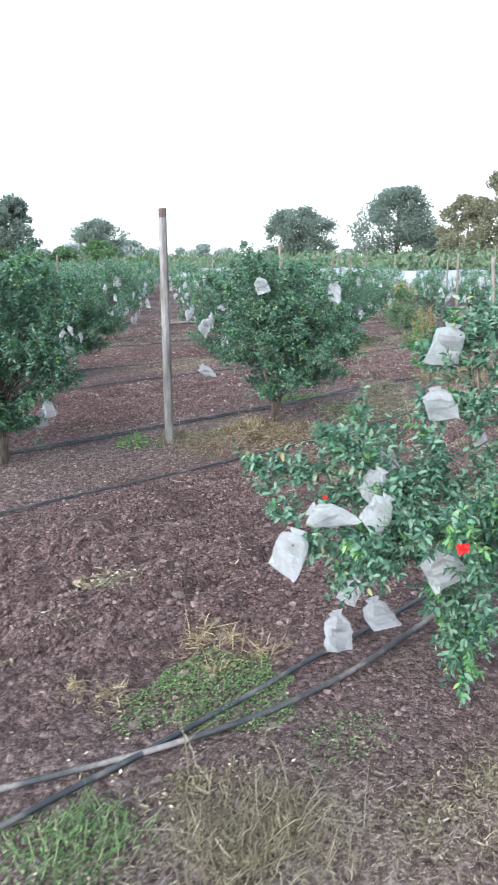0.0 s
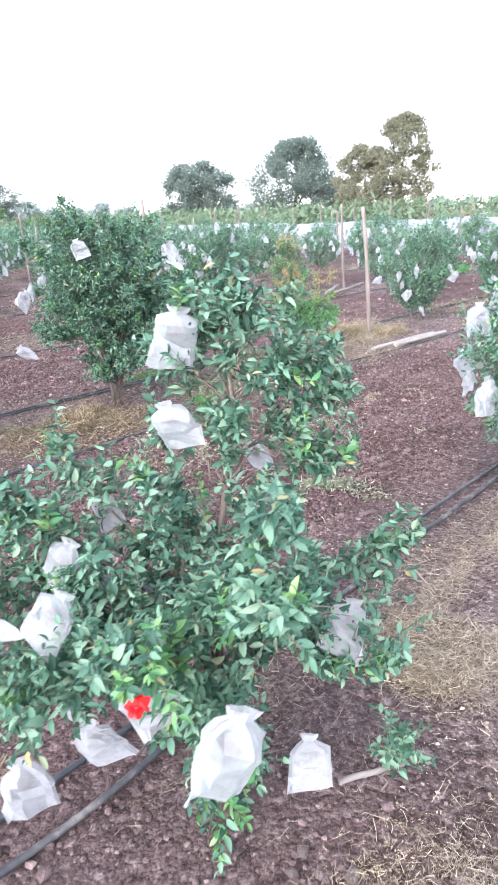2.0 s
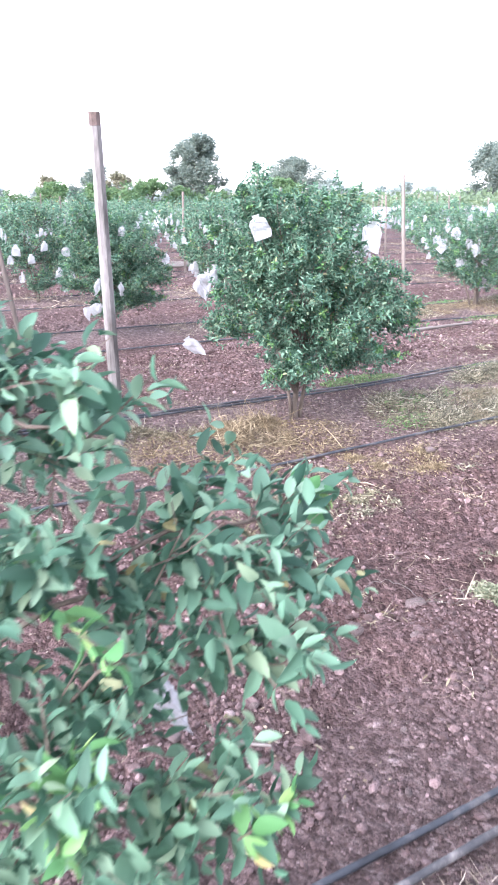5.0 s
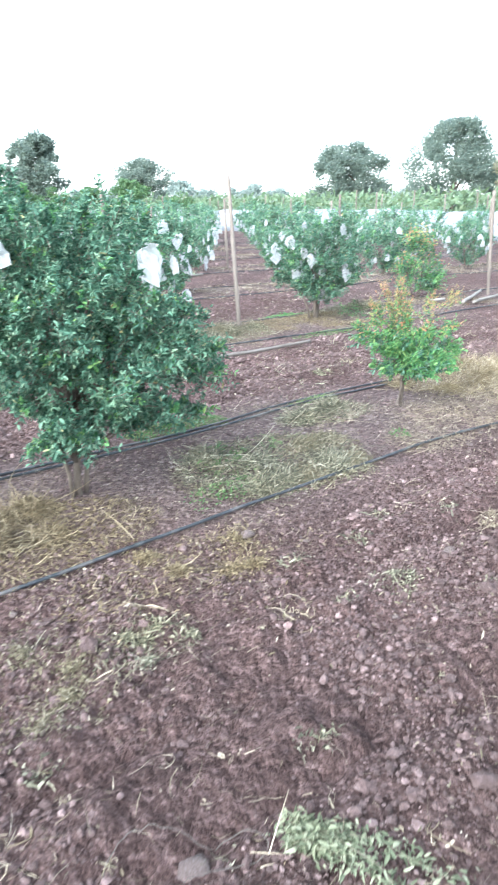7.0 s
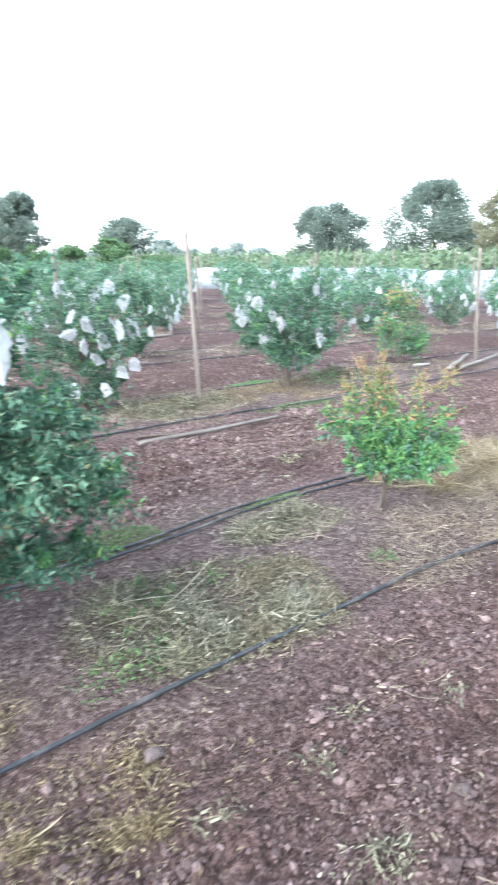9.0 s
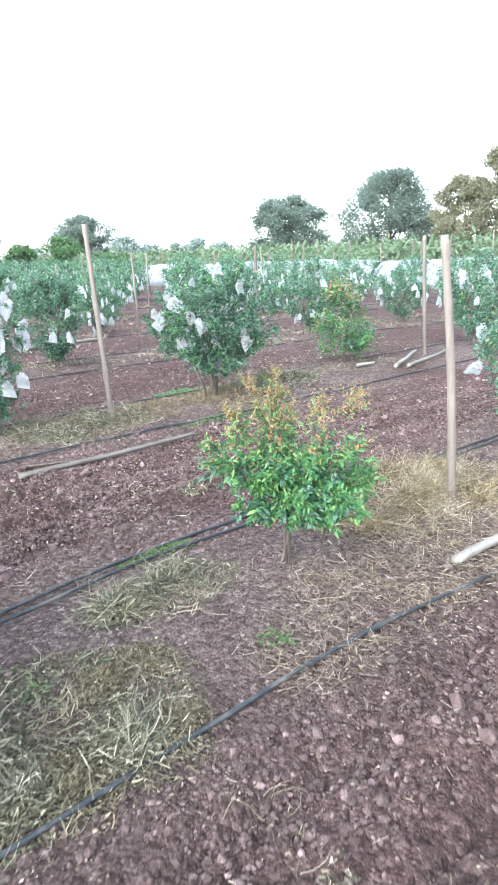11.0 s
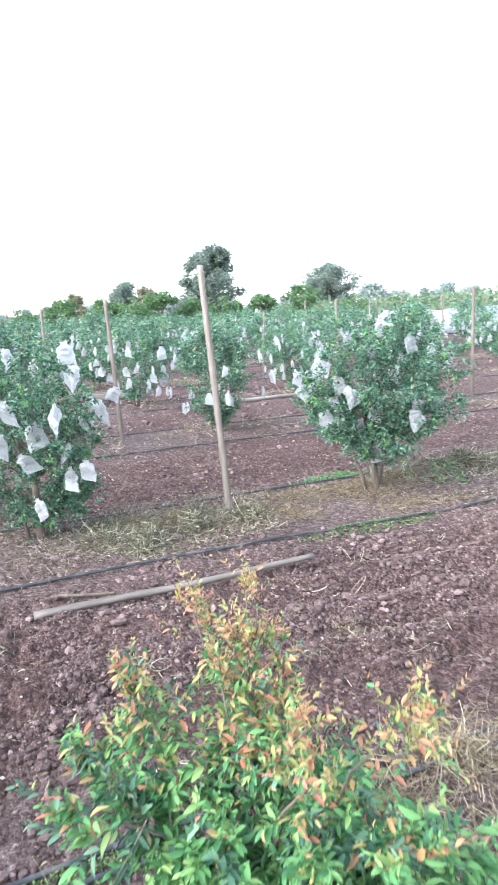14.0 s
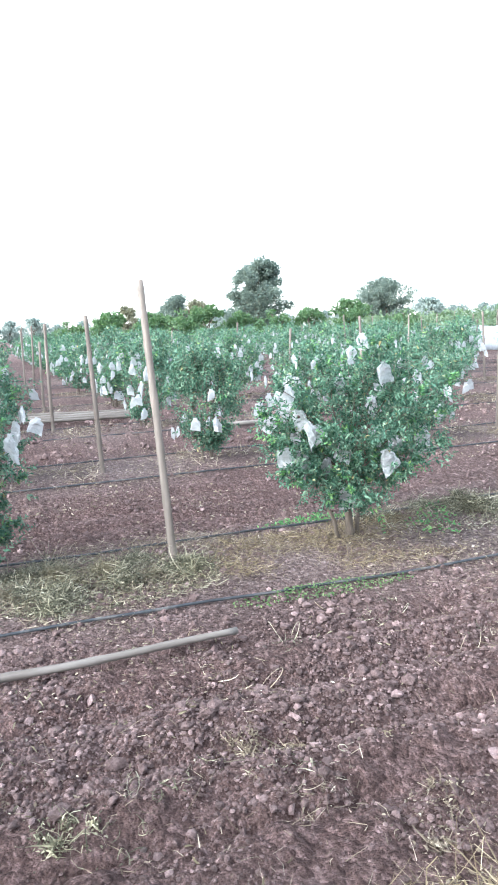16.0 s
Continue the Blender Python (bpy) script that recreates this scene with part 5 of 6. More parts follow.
def heap(n, x0, x1, y0, y1, height, seed, material, label, length=(0.12, 0.4), width=0.0045, leafy=0.0, vines=0):
    """A low heap of pulled weeds and dry stalks, curled over one another; leafy: withered leaf bits for each stalk."""
    g = np.random.default_rng(seed)
    n = int(1.5 * n)
    cx, cy, rx, ry = (x0 + x1) / 2, (y0 + y1) / 2, (x1 - x0) / 2, (y1 - y0) / 2

    clumps = max(5, int(9 * rx * ry / 0.4))
    ca, cr = g.random(clumps) * 6.283, np.sqrt(g.random(clumps))
    mid = np.stack([cx + rx * 0.9 * cr * np.cos(ca), cy + ry * 0.9 * cr * np.sin(ca)], 1)
    wide = (0.10 + 0.13 * g.random(clumps)) * min(1.0, 2.2 * min(rx, ry))
    tall = height * (0.35 + 0.75 * g.random(clumps)) * np.clip(1.15 - cr, 0.3, 1)

    def spread(k):
        loose = int(0.3 * k)
        pick = g.integers(0, clumps, k)
        d = np.abs(g.normal(0, 0.55, k))
        a = g.random(k) * 6.283
        x, y = mid[pick, 0] + wide[pick] * d * np.cos(a), mid[pick, 1] + wide[pick] * d * np.sin(a)
        z = tall[pick] * np.clip(1 - d ** 2, 0, 1) * g.random(k) ** 0.35
        r, a = np.sqrt(g.random(loose)), g.random(loose) * 6.283
        x[:loose], y[:loose], z[:loose] = cx + rx * r * np.cos(a), cy + ry * r * np.sin(a), 0.0
        return np.stack([x, y, ground_z(x, y) + 0.004 + z], 1)

    p = spread(n)
    k = len(p)
    L = 0.75 * (length[0] + (length[1] - length[0]) * g.random(k) ** 1.8)
    pieces = [straws(p, g.normal(0, 1, (k, 3)) * [1, 1, 0.30], L, 0.68 * width * (0.5 + g.random(k)), g.normal(0, 1.5, k), g)]
    if leafy:
        p = spread(int(n * leafy))
        s = 0.017 * (0.4 + 0.9 * g.random(len(p)))
        pieces.append(blades(p, g.normal(0, 1, p.shape) * [1, 1, 0.5], s, s * 0.32, 0.5, -0.5 + 1.0 * g.random((len(p), 1)), g=g))
    if vines:
        p = spread(vines)
        pieces.append(straws(p, g.normal(0, 1, p.shape) * [1, 1, 0.14], 0.11 + 0.26 * g.random(len(p)) ** 2, 0.0028 + 0.0024 * g.random(len(p)), g.normal(0, 1.8, len(p)), g,
                             tuple((q / 9, 1.0 - 0.6 * q / 9) for q in range(10))))
    v, f = joined(pieces)
    v[:, 2] = np.maximum(v[:, 2], ground_z(v[:, 0], v[:, 1]) + 0.004)
    return tagged(new("straw_heap", fast_mesh("straw_heap", v, f, material)), label, "straw", kind="stuff")


def weed_patch(n, x0, x1, y0, y1, seed, material=None, leaf=0.026, height=0.05, label="patch of low green weeds on the soil"):
    g = np.random.default_rng(seed)
    r, a = np.sqrt(g.random(n)), g.random(n) * 6.283
    r = r * (0.65 + 0.6 * value_noise(np.cos(a) * 2 + seed, np.sin(a) * 2, 1.3))
    x, y = (x0 + x1) / 2 + (x1 - x0) / 2 * r * np.cos(a), (y0 + y1) / 2 + (y1 - y0) / 2 * r * np.sin(a)
    z = ground_z(x, y) + 0.004 + height * g.random(n) * np.clip(1.2 - r, 0.15, 1)
    way = g.normal(0, 1, (n, 3)) * [1, 1, 0.5] + [0, 0, 0.35]
    s = leaf * (0.5 + 0.9 * g.random(n))
    return tagged(new("weed_patch", fast_mesh("weed_patch", *blades(np.stack([x, y, z], 1), way, s, s * 0.5, g=g), material or WEED)), label, "weeds", kind="stuff")


def leaf_litter(n, x0, x1, y0, y1, seed, material, label, leaf=0.04):
    """Fallen, curled leaves lying flat."""
    g = np.random.default_rng(seed)
    x, y = scatter(n, x0, x1, y0, y1, g, 1.0, 1.6)
    m = len(x)
    way = g.normal(0, 1, (m, 3)) * [1, 1, 0.18]
    s = leaf * (0.4 + 0.9 * g.random(m))
    v, f = blades(np.stack([x, y, ground_z(x, y) + 0.012], 1), way, s, s * 0.30, 0.5, -0.6, g=g)
    v[:, 2] = np.maximum(v[:, 2], ground_z(v[:, 0], v[:, 1]) + 0.004)
    return tagged(new("leaf_litter", fast_mesh("leaf_litter", v, f, material)), label, "leaves", kind="stuff")


# first row
dry_grass(15000, 0.2, 2.6, -0.3, 1.40, 1, STRAW_GREY, "trampled grey dry grass under the bush", (0.012, 0.055), 0.0017, 0.10, 0.6, round_off=False)
dry_grass(9000, 0.9, 2.6, -0.3, 1.15, 8, STRAW_PALE, "short pale grass trodden flat", (0.012, 0.06), 0.0017, 0.10, 0.8, round_off=False)
heap(1500, 0.3, 2.2, -0.2, 1.0, 0.03, 10, MULCH, "withered weeds trodden into the soil", (0.03, 0.14), 0.003, 2.0)
dry_grass(7500, 1.5, 3.4, 0.0, 1.1, 9, STRAW_PALE, "matted dry grass beside the bush", (0.015, 0.08), 0.0019, 0.10, 0.6, round_off=False)
dry_grass(300, 0.85, 1.35, 0.85, 1.25, 2, MULCH, "standing tuft of dry grass stalks", (0.08, 0.24), 0.0026, 0.5, 0.6)
dry_grass(8000, 2.3, 4.6, 0.2, 1.3, 29, STRAW_PALE, "pale matted straw beside the way", (0.02, 0.12), 0.0024, 0.08, 1.2, round_off=False)
dry_grass(7500, 2.4, 6.5, 0.3, 1.5, 3, STRAW_GREY, "grey dry straw lying along the row", (0.03, 0.14), 0.0028, 0.06, 0.8, round_off=False)
dry_grass(420, 0.92, 1.28, 1.02, 1.36, 130, MULCH, "standing tuft of half-dry grass blades", (0.05, 0.16), 0.0034, 0.9, 0.8)
dry_grass(260, 0.58, 0.92, 1.28, 1.56, 131, WEED, "green grass blades standing by the way", (0.05, 0.14), 0.0040, 0.9, 0.8)
heap(500, 0.55, 1.3, 1.0, 1.5, 0.05, 132, MULCH, "withered weeds at the foot of the grass", (0.05, 0.2), 0.004, 1.5, 60)
weed_patch(4600, 1.15, 1.82, 1.42, 2.05, 4, leaf=0.0095, height=0.03)
weed_patch(700, 0.35, 0.95, 1.2, 1.65, 5, leaf=0.013, height=0.06, label="green weeds beside the hose")
weed_patch(420, 1.4, 1.75, 1.10, 1.35, 6, WEED, 0.009, 0.025, "low grey-green weeds on dry soil")
heap(260, 1.45, 2.0, 1.75, 2.15, 0.06, 7, STRAW, "thin pulled weeds drying on the soil", (0.08, 0.25), 0.004)
heap(130, 1.05, 1.3, 1.85, 2.2, 0.09, 8, STRAW, "small tuft of brown dry weeds", (0.05, 0.14), 0.004)
# second row
dry_grass(7000, 1.0, 11.5, 4.0, 5.7, 11, STRAW_GREY, "grey dry grass and litter along the row", (0.02, 0.09), 0.0021, 0.06, 1.1, round_off=False)
heap(4200, 3.5, 5.2, 4.12, 4.85, 0.10, 12, STRAW_GOLD, "matted golden-brown dry grass under the bush", (0.05, 0.22), 0.0050, 0.9, 500)
heap(700, 3.3, 4.2, 4.5, 5.1, 0.07, 25, MULCH, "withered weeds at the foot of the post", (0.05, 0.20), 0.004, 2.0)
heap(900, 4.35, 5.45, 3.62, 4.08, 0.05, 13, STRAW_GOLD, "brown withered weeds beside the hose", (0.04, 0.16), 0.004, 2.0)
heap(420, 3.7, 4.5, 3.2, 3.75, 0.03, 26, MULCH, "grey withered weeds on the soil", (0.04, 0.14), 0.004, 2.0)
heap(260, 4.3, 4.75, 3.35, 3.6, 0.03, 27, WEED_DRY, "grey-green wilted weeds on the soil", (0.04, 0.14), 0.004, 1.5)
heap(3000, 5.45, 6.75, 4.15, 5.0, 0.12, 14, WEED_DRY, "heap of pulled grey-green weeds drying in the row", (0.05, 0.22), 0.0055, 1.2, 420)
heap(2200, 5.4, 6.8, 4.15, 5.0, 0.11, 28, MULCH, "withered brown leaves on the weed heap", (0.04, 0.15), 0.0045, 3.0)
heap(1700, 6.6, 7.5, 4.86, 5.30, 0.11, 29, WEED_DRY, "heap of curled pale weed stalks beside the hoses", (0.06, 0.26), 0.0055, 1.0, 380)
heap(110, 5.6, 7.3, 4.4, 5.2, 0.10, 15, STRAW_PALE, "pale dry stalks on the weed heap", (0.10, 0.30), 0.0030, 0, 40)
heap(90, 5.6, 6.6, 4.2, 5.0, 0.09, 39, WEED, "green weeds among the drying ones", (0.05, 0.2), 0.005, 2.5)
heap(3600, 8.0, 9.9, 4.45, 5.7, 0.20, 16, STRAW, "heap of dull golden straw around the pole", (0.10, 0.36), 0.0042, 0.5, 420)
heap(2400, 8.1, 9.9, 4.5, 5.6, 0.21, 40, STRAW_PALE, "pale straw on top of the heap", (0.10, 0.36), 0.0030, 0.0, 60)
dry_grass(1900, 6.6, 9.0, 4.0, 5.2, 17, STRAW_GREY, "broken dry straw around the young bush", (0.03, 0.14), 0.0034, 0.08, 1.0)
dry_grass(1100, 6.7, 8.8, 4.05, 4.75, 117, STRAW_GREY, "long grey straw strewn before the young bush", (0.05, 0.22), 0.0028, 0.06, 1.2)
weed_patch(2200, 5.6, 6.5, 5.38, 5.78, 18, leaf=0.015, height=0.035, label="low green grass along the hose")
weed_patch(900, 7.1, 7.6, 5.42, 5.58, 19, leaf=0.013, height=0.03, label="low green grass between the hoses")
weed_patch(200, 5.3, 5.8, 4.25, 4.5, 20, leaf=0.02, height=0.06)
weed_patch(160, 3.15, 3.5, 4.70, 5.0, 21, leaf=0.035, height=0.12)
weed_patch(40, 7.05, 7.2, 4.35, 4.5, 22, leaf=0.03, height=0.05)
leaf_litter(420, 4.2, 5.7, 3.4, 4.1, 23, STRAW, "pale dead leaves scattered beside the hose", 0.019)
leaf_litter(260, 4.0, 5.6, 3.3, 4.3, 123, MULCH, "yellowed leaves scattered beside the hose", 0.018)
leaf_litter(350, 6.6, 8.6, 3.9, 5.2, 24, STRAW_GREY, "grey dead leaves around the young bush", 0.026)
# third row
dry_grass(7000, 5.5, 14.0, 7.9, 9.4, 31, STRAW_GREY, "grey dry grass and litter along the row", (0.04, 0.15), 0.004, 0.06, 0.9, round_off=False)
heap(4200, 7.7, 9.5, 8.05, 9.0, 0.18, 32, WEED_DRY, "heap of dry grey-green weeds by the pole", (0.05, 0.20), 0.0060, 1.6, 500)
heap(900, 7.9, 9.4, 8.05, 9.0, 0.11, 33, MULCH, "withered weeds and straw on the weed heap", (0.10, 0.34), 0.0045, 1.5)
dry_grass(3200, 9.3, 11.4, 8.05, 9.1, 34, STRAW_GOLD, "golden dry grass under the bush", (0.04, 0.15), 0.0042, 0.12, 0.8)
heap(2600, 10.7, 12.4, 8.4, 9.6, 0.16, 35, WEED_DRY, "heap of dry grey-green weeds along the row", (0.06, 0.22), 0.0065, 1.2, 400)
weed_patch(700, 9.3, 10.4, 7.76, 7.98, 36, leaf=0.018, height=0.035, label="low green grass along the hose")
weed_patch(260, 10.0, 10.9, 9.2, 9.45, 37, LEAF_YOUNG, 0.03, 0.06, "yellow-green weeds behind the bush")
weed_patch(150, 10.9, 11.3, 8.4, 8.8, 38, LEAF_YOUNG, 0.026, 0.20, "yellow-green sucker shoots beside the bush")
# farther rows
for k in range(3, 7):
    y = row_y(k)
    dry_grass(3200, 4.0, 22.0, y - 0.8, y + 0.8, 40 + k, STRAW_GREY, "grey dry grass along a far row", (0.08, 0.25), 0.009, 0.08, 1.0, round_off=False)
dry_grass(2600, 11.5, 24.0, 4.1, 5.7, 51, STRAW, "dry grass along the far part of the row", (0.08, 0.22), 0.008, 0.08, 1.0, round_off=False)
weed_patch(900, 17.5, 20.5, 8.0, 9.0, 52, LEAF_YOUNG, 0.09, 0.2, "bright green weeds far down the row")
# scattered stalks and leaves on the tilled strips
dry_grass(900, 0.0, 9.0, 1.8, 4.0, 61, STRAW_GREY, "scattered dry stalks on the tilled soil", (0.03, 0.16), 0.0030, 0.05, 1.2, round_off=False)
dry_grass(1100, 3.0, 13.0, 5.6, 7.8, 62, STRAW_GREY, "scattered dry stalks on the tilled soil", (0.03, 0.16), 0.0034, 0.05, 1.2, round_off=False)
leaf_litter(600, 0.3, 9.0, 1.8, 4.1, 63, MULCH, "dead leaves scattered on the tilled soil", 0.024)
leaf_litter(800, 3.0, 13.0, 5.5, 7.8, 64, MULCH, "dead leaves scattered on the tilled soil", 0.028)
for i, (x, y, r) in enumerate(((1.72, 2.84, 0.16), (6.5, 3.3, 0.10), (5.6, 3.2, 0.11), (8.9, 6.5, 0.13), (8.2, 6.3, 0.10), (9.3, 5.9, 0.14))):
    heap(75, x - r * 1.4, x + r * 1.4, y - r, y + r, 0.05, 70 + i, (WEED_DRY, STRAW_GREY)[i % 2], "small wilted weed lying on the soil", (0.04, 0.16), 0.005, 1.5)


g = np.random.default_rng(611)
for i in range(34):
    x, y = (7.0 + 4.4 * g.random(), 5.6 + 2.0 * g.random()) if i % 3 else (3.4 + 4.0 * g.random(), 2.2 + 1.8 * g.random())
    heap(5, x - 0.16, x + 0.16, y - 0.10, y + 0.10, 0.02, 640 + i, (STRAW_PALE, WEED_DRY, STRAW_GREY)[i % 3], "a few pale dry roots and stalks on the clods", (0.05, 0.16), 0.005, 1.0, 7)


def wilted(x, y, size, seed, material, count=9):
    """A pulled weed left to wilt: a few crumpled leaves on short stalks, flat on the soil."""
    g = np.random.default_rng(seed)
    base = np.array([x, y, float(ground_z(x, y)) + 0.012])
    way = unit(g.normal(0, 1, (count, 3)) * [1, 1, 0.12] + [0, 0, 0.10])
    place = base + way * size * g.random((count, 1)) ** 0.6 * [1.2, 0.8, 0.3]
    s = size * (0.12 + 0.26 * g.random(count))
    v, q = fine_blades(place, g.normal(0, 1, way.shape) * [1, 1, 0.35], s, s * (0.26 + 0.2 * g.random(count)), 0.8, 0.9, g=g)
    v = v + g.normal(0, 0.025 * size, v.shape) * [1, 1, 0.6]
    ob = empty("wilted_weed", (0, 0, 0))
    v[:, 2] = np.maximum(v[:, 2], ground_z(v[:, 0], v[:, 1]) + 0.006)
    tagged(part("foliage", fast_mesh("foliage", v, q, material), ob), kind="stuff")
    few = min(count, 9)
    sv, sf = straws(np.repeat(base[None], few, 0), way[:few], size * (0.4 + 0.4 * g.random(few)), 0.003, g.normal(0, 0.3, few), g)
    sv[:, 2] = np.maximum(sv[:, 2], ground_z(sv[:, 0], sv[:, 1]) + 0.004)
    tagged(part("stalk", fast_mesh("stalk", sv, sf, MULCH), ob), kind="stuff")
    return tagged(ob, "wilted grey-green weed lying on the tilled soil", "weed", "wilted weeds on the soil")


for i, (x, y, size) in enumerate(((3.94, 3.11, 0.07), (4.65, 2.69, 0.08), (5.29, 3.19, 0.06), (5.76, 3.58, 0.09), (5.38, 3.59, 0.08), (6.02, 3.65, 0.07), (6.41, 3.54, 0.08), (5.91, 2.94, 0.07),
                                  (3.1, 3.4, 0.06), (3.30, 2.95, 0.05), (2.75, 2.6, 0.05), (6.9, 3.1, 0.06))):
    wilted(x, y, size, 900 + i, WEED_DRY, int(420 * size))


def pulled_weed(root, ends, seed):
    """A weed pulled up and dropped: long pale stalks fanned over the clods, with small drooping leaves along them."""
    g = np.random.default_rng(seed)
    ob = empty("wilted_weed", (0, 0, 0))
    at, way = [], []
    for x, y in ends:
        s = np.linspace(0, 1, 12)
        px, py = root[0] + (x - root[0]) * s + 0.02 * np.sin(3 * s + 6 * g.random()), root[1] + (y - root[1]) * s + 0.02 * np.sin(4 * s + 6 * g.random())
        line = np.stack([px, py, ground_z(px, py) + 0.008 + 0.045 * np.sin(np.pi * s) * g.random()], 1)
        part("stalk", fast_mesh("stalk", *tube(line, np.linspace(0.0018, 0.0009, 12), 6), WEED_DRY, True), ob, "pale dry stalk")
        k = g.integers(1, 12, 120)
        at.append(line[k] + g.normal(0, 0.020, (120, 3)) * [1, 1, 0.5])
        way.append(unit(g.normal(0, 1, (120, 3)) * [1, 1, 0.4] + [0, 0, 0.1]))
    at, way = np.concatenate(at), np.concatenate(way)
    at[:, 2] = np.maximum(at[:, 2], ground_z(at[:, 0], at[:, 1]) + 0.008)
    s = 0.010 + 0.018 * g.random(len(at))
    v, f = fine_blades(at, way, s, s * (0.30 + 0.2 * g.random(len(at))), 0.5, 0.6, g=g)
    v[:, 2] = np.maximum(v[:, 2], ground_z(v[:, 0], v[:, 1]) + 0.004)
    part("foliage", fast_mesh("foliage", v, f, WEED_PALE, True), ob, "small pale grey-green leaves", "stuff")
    return tagged(ob, "pulled grey-green weed wilting on the tilled soil", "weed", "wilted weeds on the soil")


pulled_weed((4.33, 2.50), ((4.40, 2.20), (4.46, 2.12), (4.52, 2.22), (4.44, 2.32), (4.58, 2.14), (4.36, 2.30), (4.50, 2.04), (4.42, 2.40)), 41)
wilted(5.88, 4.81, 0.16, 930, WEED, 50)
g = np.random.default_rng(97)
for x0, x1, y0, y1, many in ((1.0, 8.8, 1.9, 4.0, 46), (5.5, 12.5, 5.7, 7.7, 46)):
    for i, (x, y) in enumerate(zip(*scatter(many, x0, x1, y0, y1, g, 0.8, 1.3))):
        wilted(float(x), float(y), 0.028 + 0.03 * float(g.random()), 940 + i, (WEED_DRY, MULCH, STRAW_PALE)[i % 3], 7)

def specks(n, x0, x1, y0, y1, seed, material, label, size=0.010):
    """Tiny pale bits of straw and leaf strewn over the clods."""
    g = np.random.default_rng(seed)
    x, y = scatter(n, x0, x1, y0, y1, g, 1.8, 1.7)
    k = len(x)
    s = size * (0.4 + 1.2 * g.random(k) ** 2)
    p = np.stack([x, y, ground_z(x, y) + 0.006 + 0.008 * g.random(k)], 1)
    v, q = plain_blades(p, g.normal(0, 1, (k, 3)) * [1, 1, 0.25], s, s * (0.2 + 0.5 * g.random(k)), g=g)
    return tagged(new("litter_specks", fast_mesh("litter_specks", v, q, material)), label, "litter", kind="stuff")


specks(5000, 0.5, 8.8, 1.8, 4.1, 301, STRAW_GREY, "tiny pale bits of straw on the clods", 0.012)
specks(5000, 4.0, 13.0, 5.5, 7.9, 302, STRAW_GREY, "tiny pale bits of straw on the clods", 0.016)
specks(5000, 1.0, 11.5, 3.9, 5.6, 303, STRAW_PALE, "crumbled dry leaves along the row", 0.014)
specks(7000, 0.2, 4.5, -0.3, 1.9, 304, STRAW_PALE, "crumbled dry leaves under the bush", 0.011)
specks(9000, 5.5, 14.0, 7.8, 9.4, 305, STRAW_GREY, "crumbled dry leaves along the row", 0.020)
specks(7000, 3.5, 16.0, 9.3, 12.0, 306, STRAW_GREY, "pale bits of straw between the rows", 0.026)
specks(7000, 3.5, 20.0, 12.0, 16.5, 307, STRAW_GREY, "pale bits of straw between the rows", 0.034)

# ---------------------------------------------------------------- clods and stones
ICO = np.array([(0, 0, 1), *[(0.894 * math.cos(0.4 * math.pi * i), 0.894 * math.sin(0.4 * math.pi * i), 0.447) for i in range(5)],
                *[(0.894 * math.cos(0.4 * math.pi * (i + 0.5)), 0.894 * math.sin(0.4 * math.pi * (i + 0.5)), -0.447) for i in range(5)], (0, 0, -1)])
ICO_F = np.array([(0, 1 + i, 1 + (i + 1) % 5) for i in range(5)] + [(1 + i, 6 + i, 1 + (i + 1) % 5) for i in range(5)]
                 + [(1 + (i + 1) % 5, 6 + i, 6 + (i + 1) % 5) for i in range(5)])


def lumps(x, y, size, g, sink=0.5, shape=None):
    """Irregular lumps of soil, half sunk in the ground."""
    n = len(x)
    ICO_V, ICO_T = shape or (ICO, ICO_F)
    k = len(ICO_V)
    v = ICO_V[None] * (0.6 + 0.65 * g.random((n, k, 1))) * (0.75 + 0.5 * g.random((n, 1, 3))) * [1, 1, 0.75]
    a = g.random(n) * 6.283
    c, s = np.cos(a)[:, None], np.sin(a)[:, None]
    v = np.stack([v[..., 0] * c - v[..., 1] * s, v[..., 0] * s + v[..., 1] * c, v[..., 2]], -1) * size[:, None, None]
    z = ground_z(x, y) + size * (0.55 - sink * g.random(n))
    v = v + np.stack([x, y, z], 1)[:, None]
    f = (np.arange(n)[:, None, None] * k + ICO_T[None]).reshape(-1, 3)
    return v.reshape(-1, 3), f


OCT = np.array([(0.1, 0.1, 0.8), (1, 0, -0.5), (0, 1, -0.5), (-1, 0, -0.5), (0, -1, -0.5), (0.3, -0.2, 0.7)])
OCT_F = np.array([(0, 1, 2), (0, 2, 3), (0, 3, 5), (0, 5, 1), (5, 3, 4), (5, 4, 1)])


def clod_field(name, n, x0, x1, y0, y1, seed, median=0.011, most=0.045):
    """Loose clods: the larger ones in two meshes' worth of detail, the crumbs plainer."""
    g = np.random.default_rng(seed)
    x, y = scatter(n, x0, x1, y0, y1, g, 0.8, 3.1)
    size = np.clip(median * np.exp(g.normal(0, 0.52, len(x))), 0.003, most)
    big = size > median * 1.35
    pieces = [lumps(x[big], y[big], size[big], g), lumps(x[~big], y[~big], size[~big] * 1.1, g, shape=(OCT, OCT_F))]
    return tagged(new(name, fast_mesh(name, *joined(pieces), CLOD)), "loose red-brown clods on the tilled soil", "soil", kind="stuff")


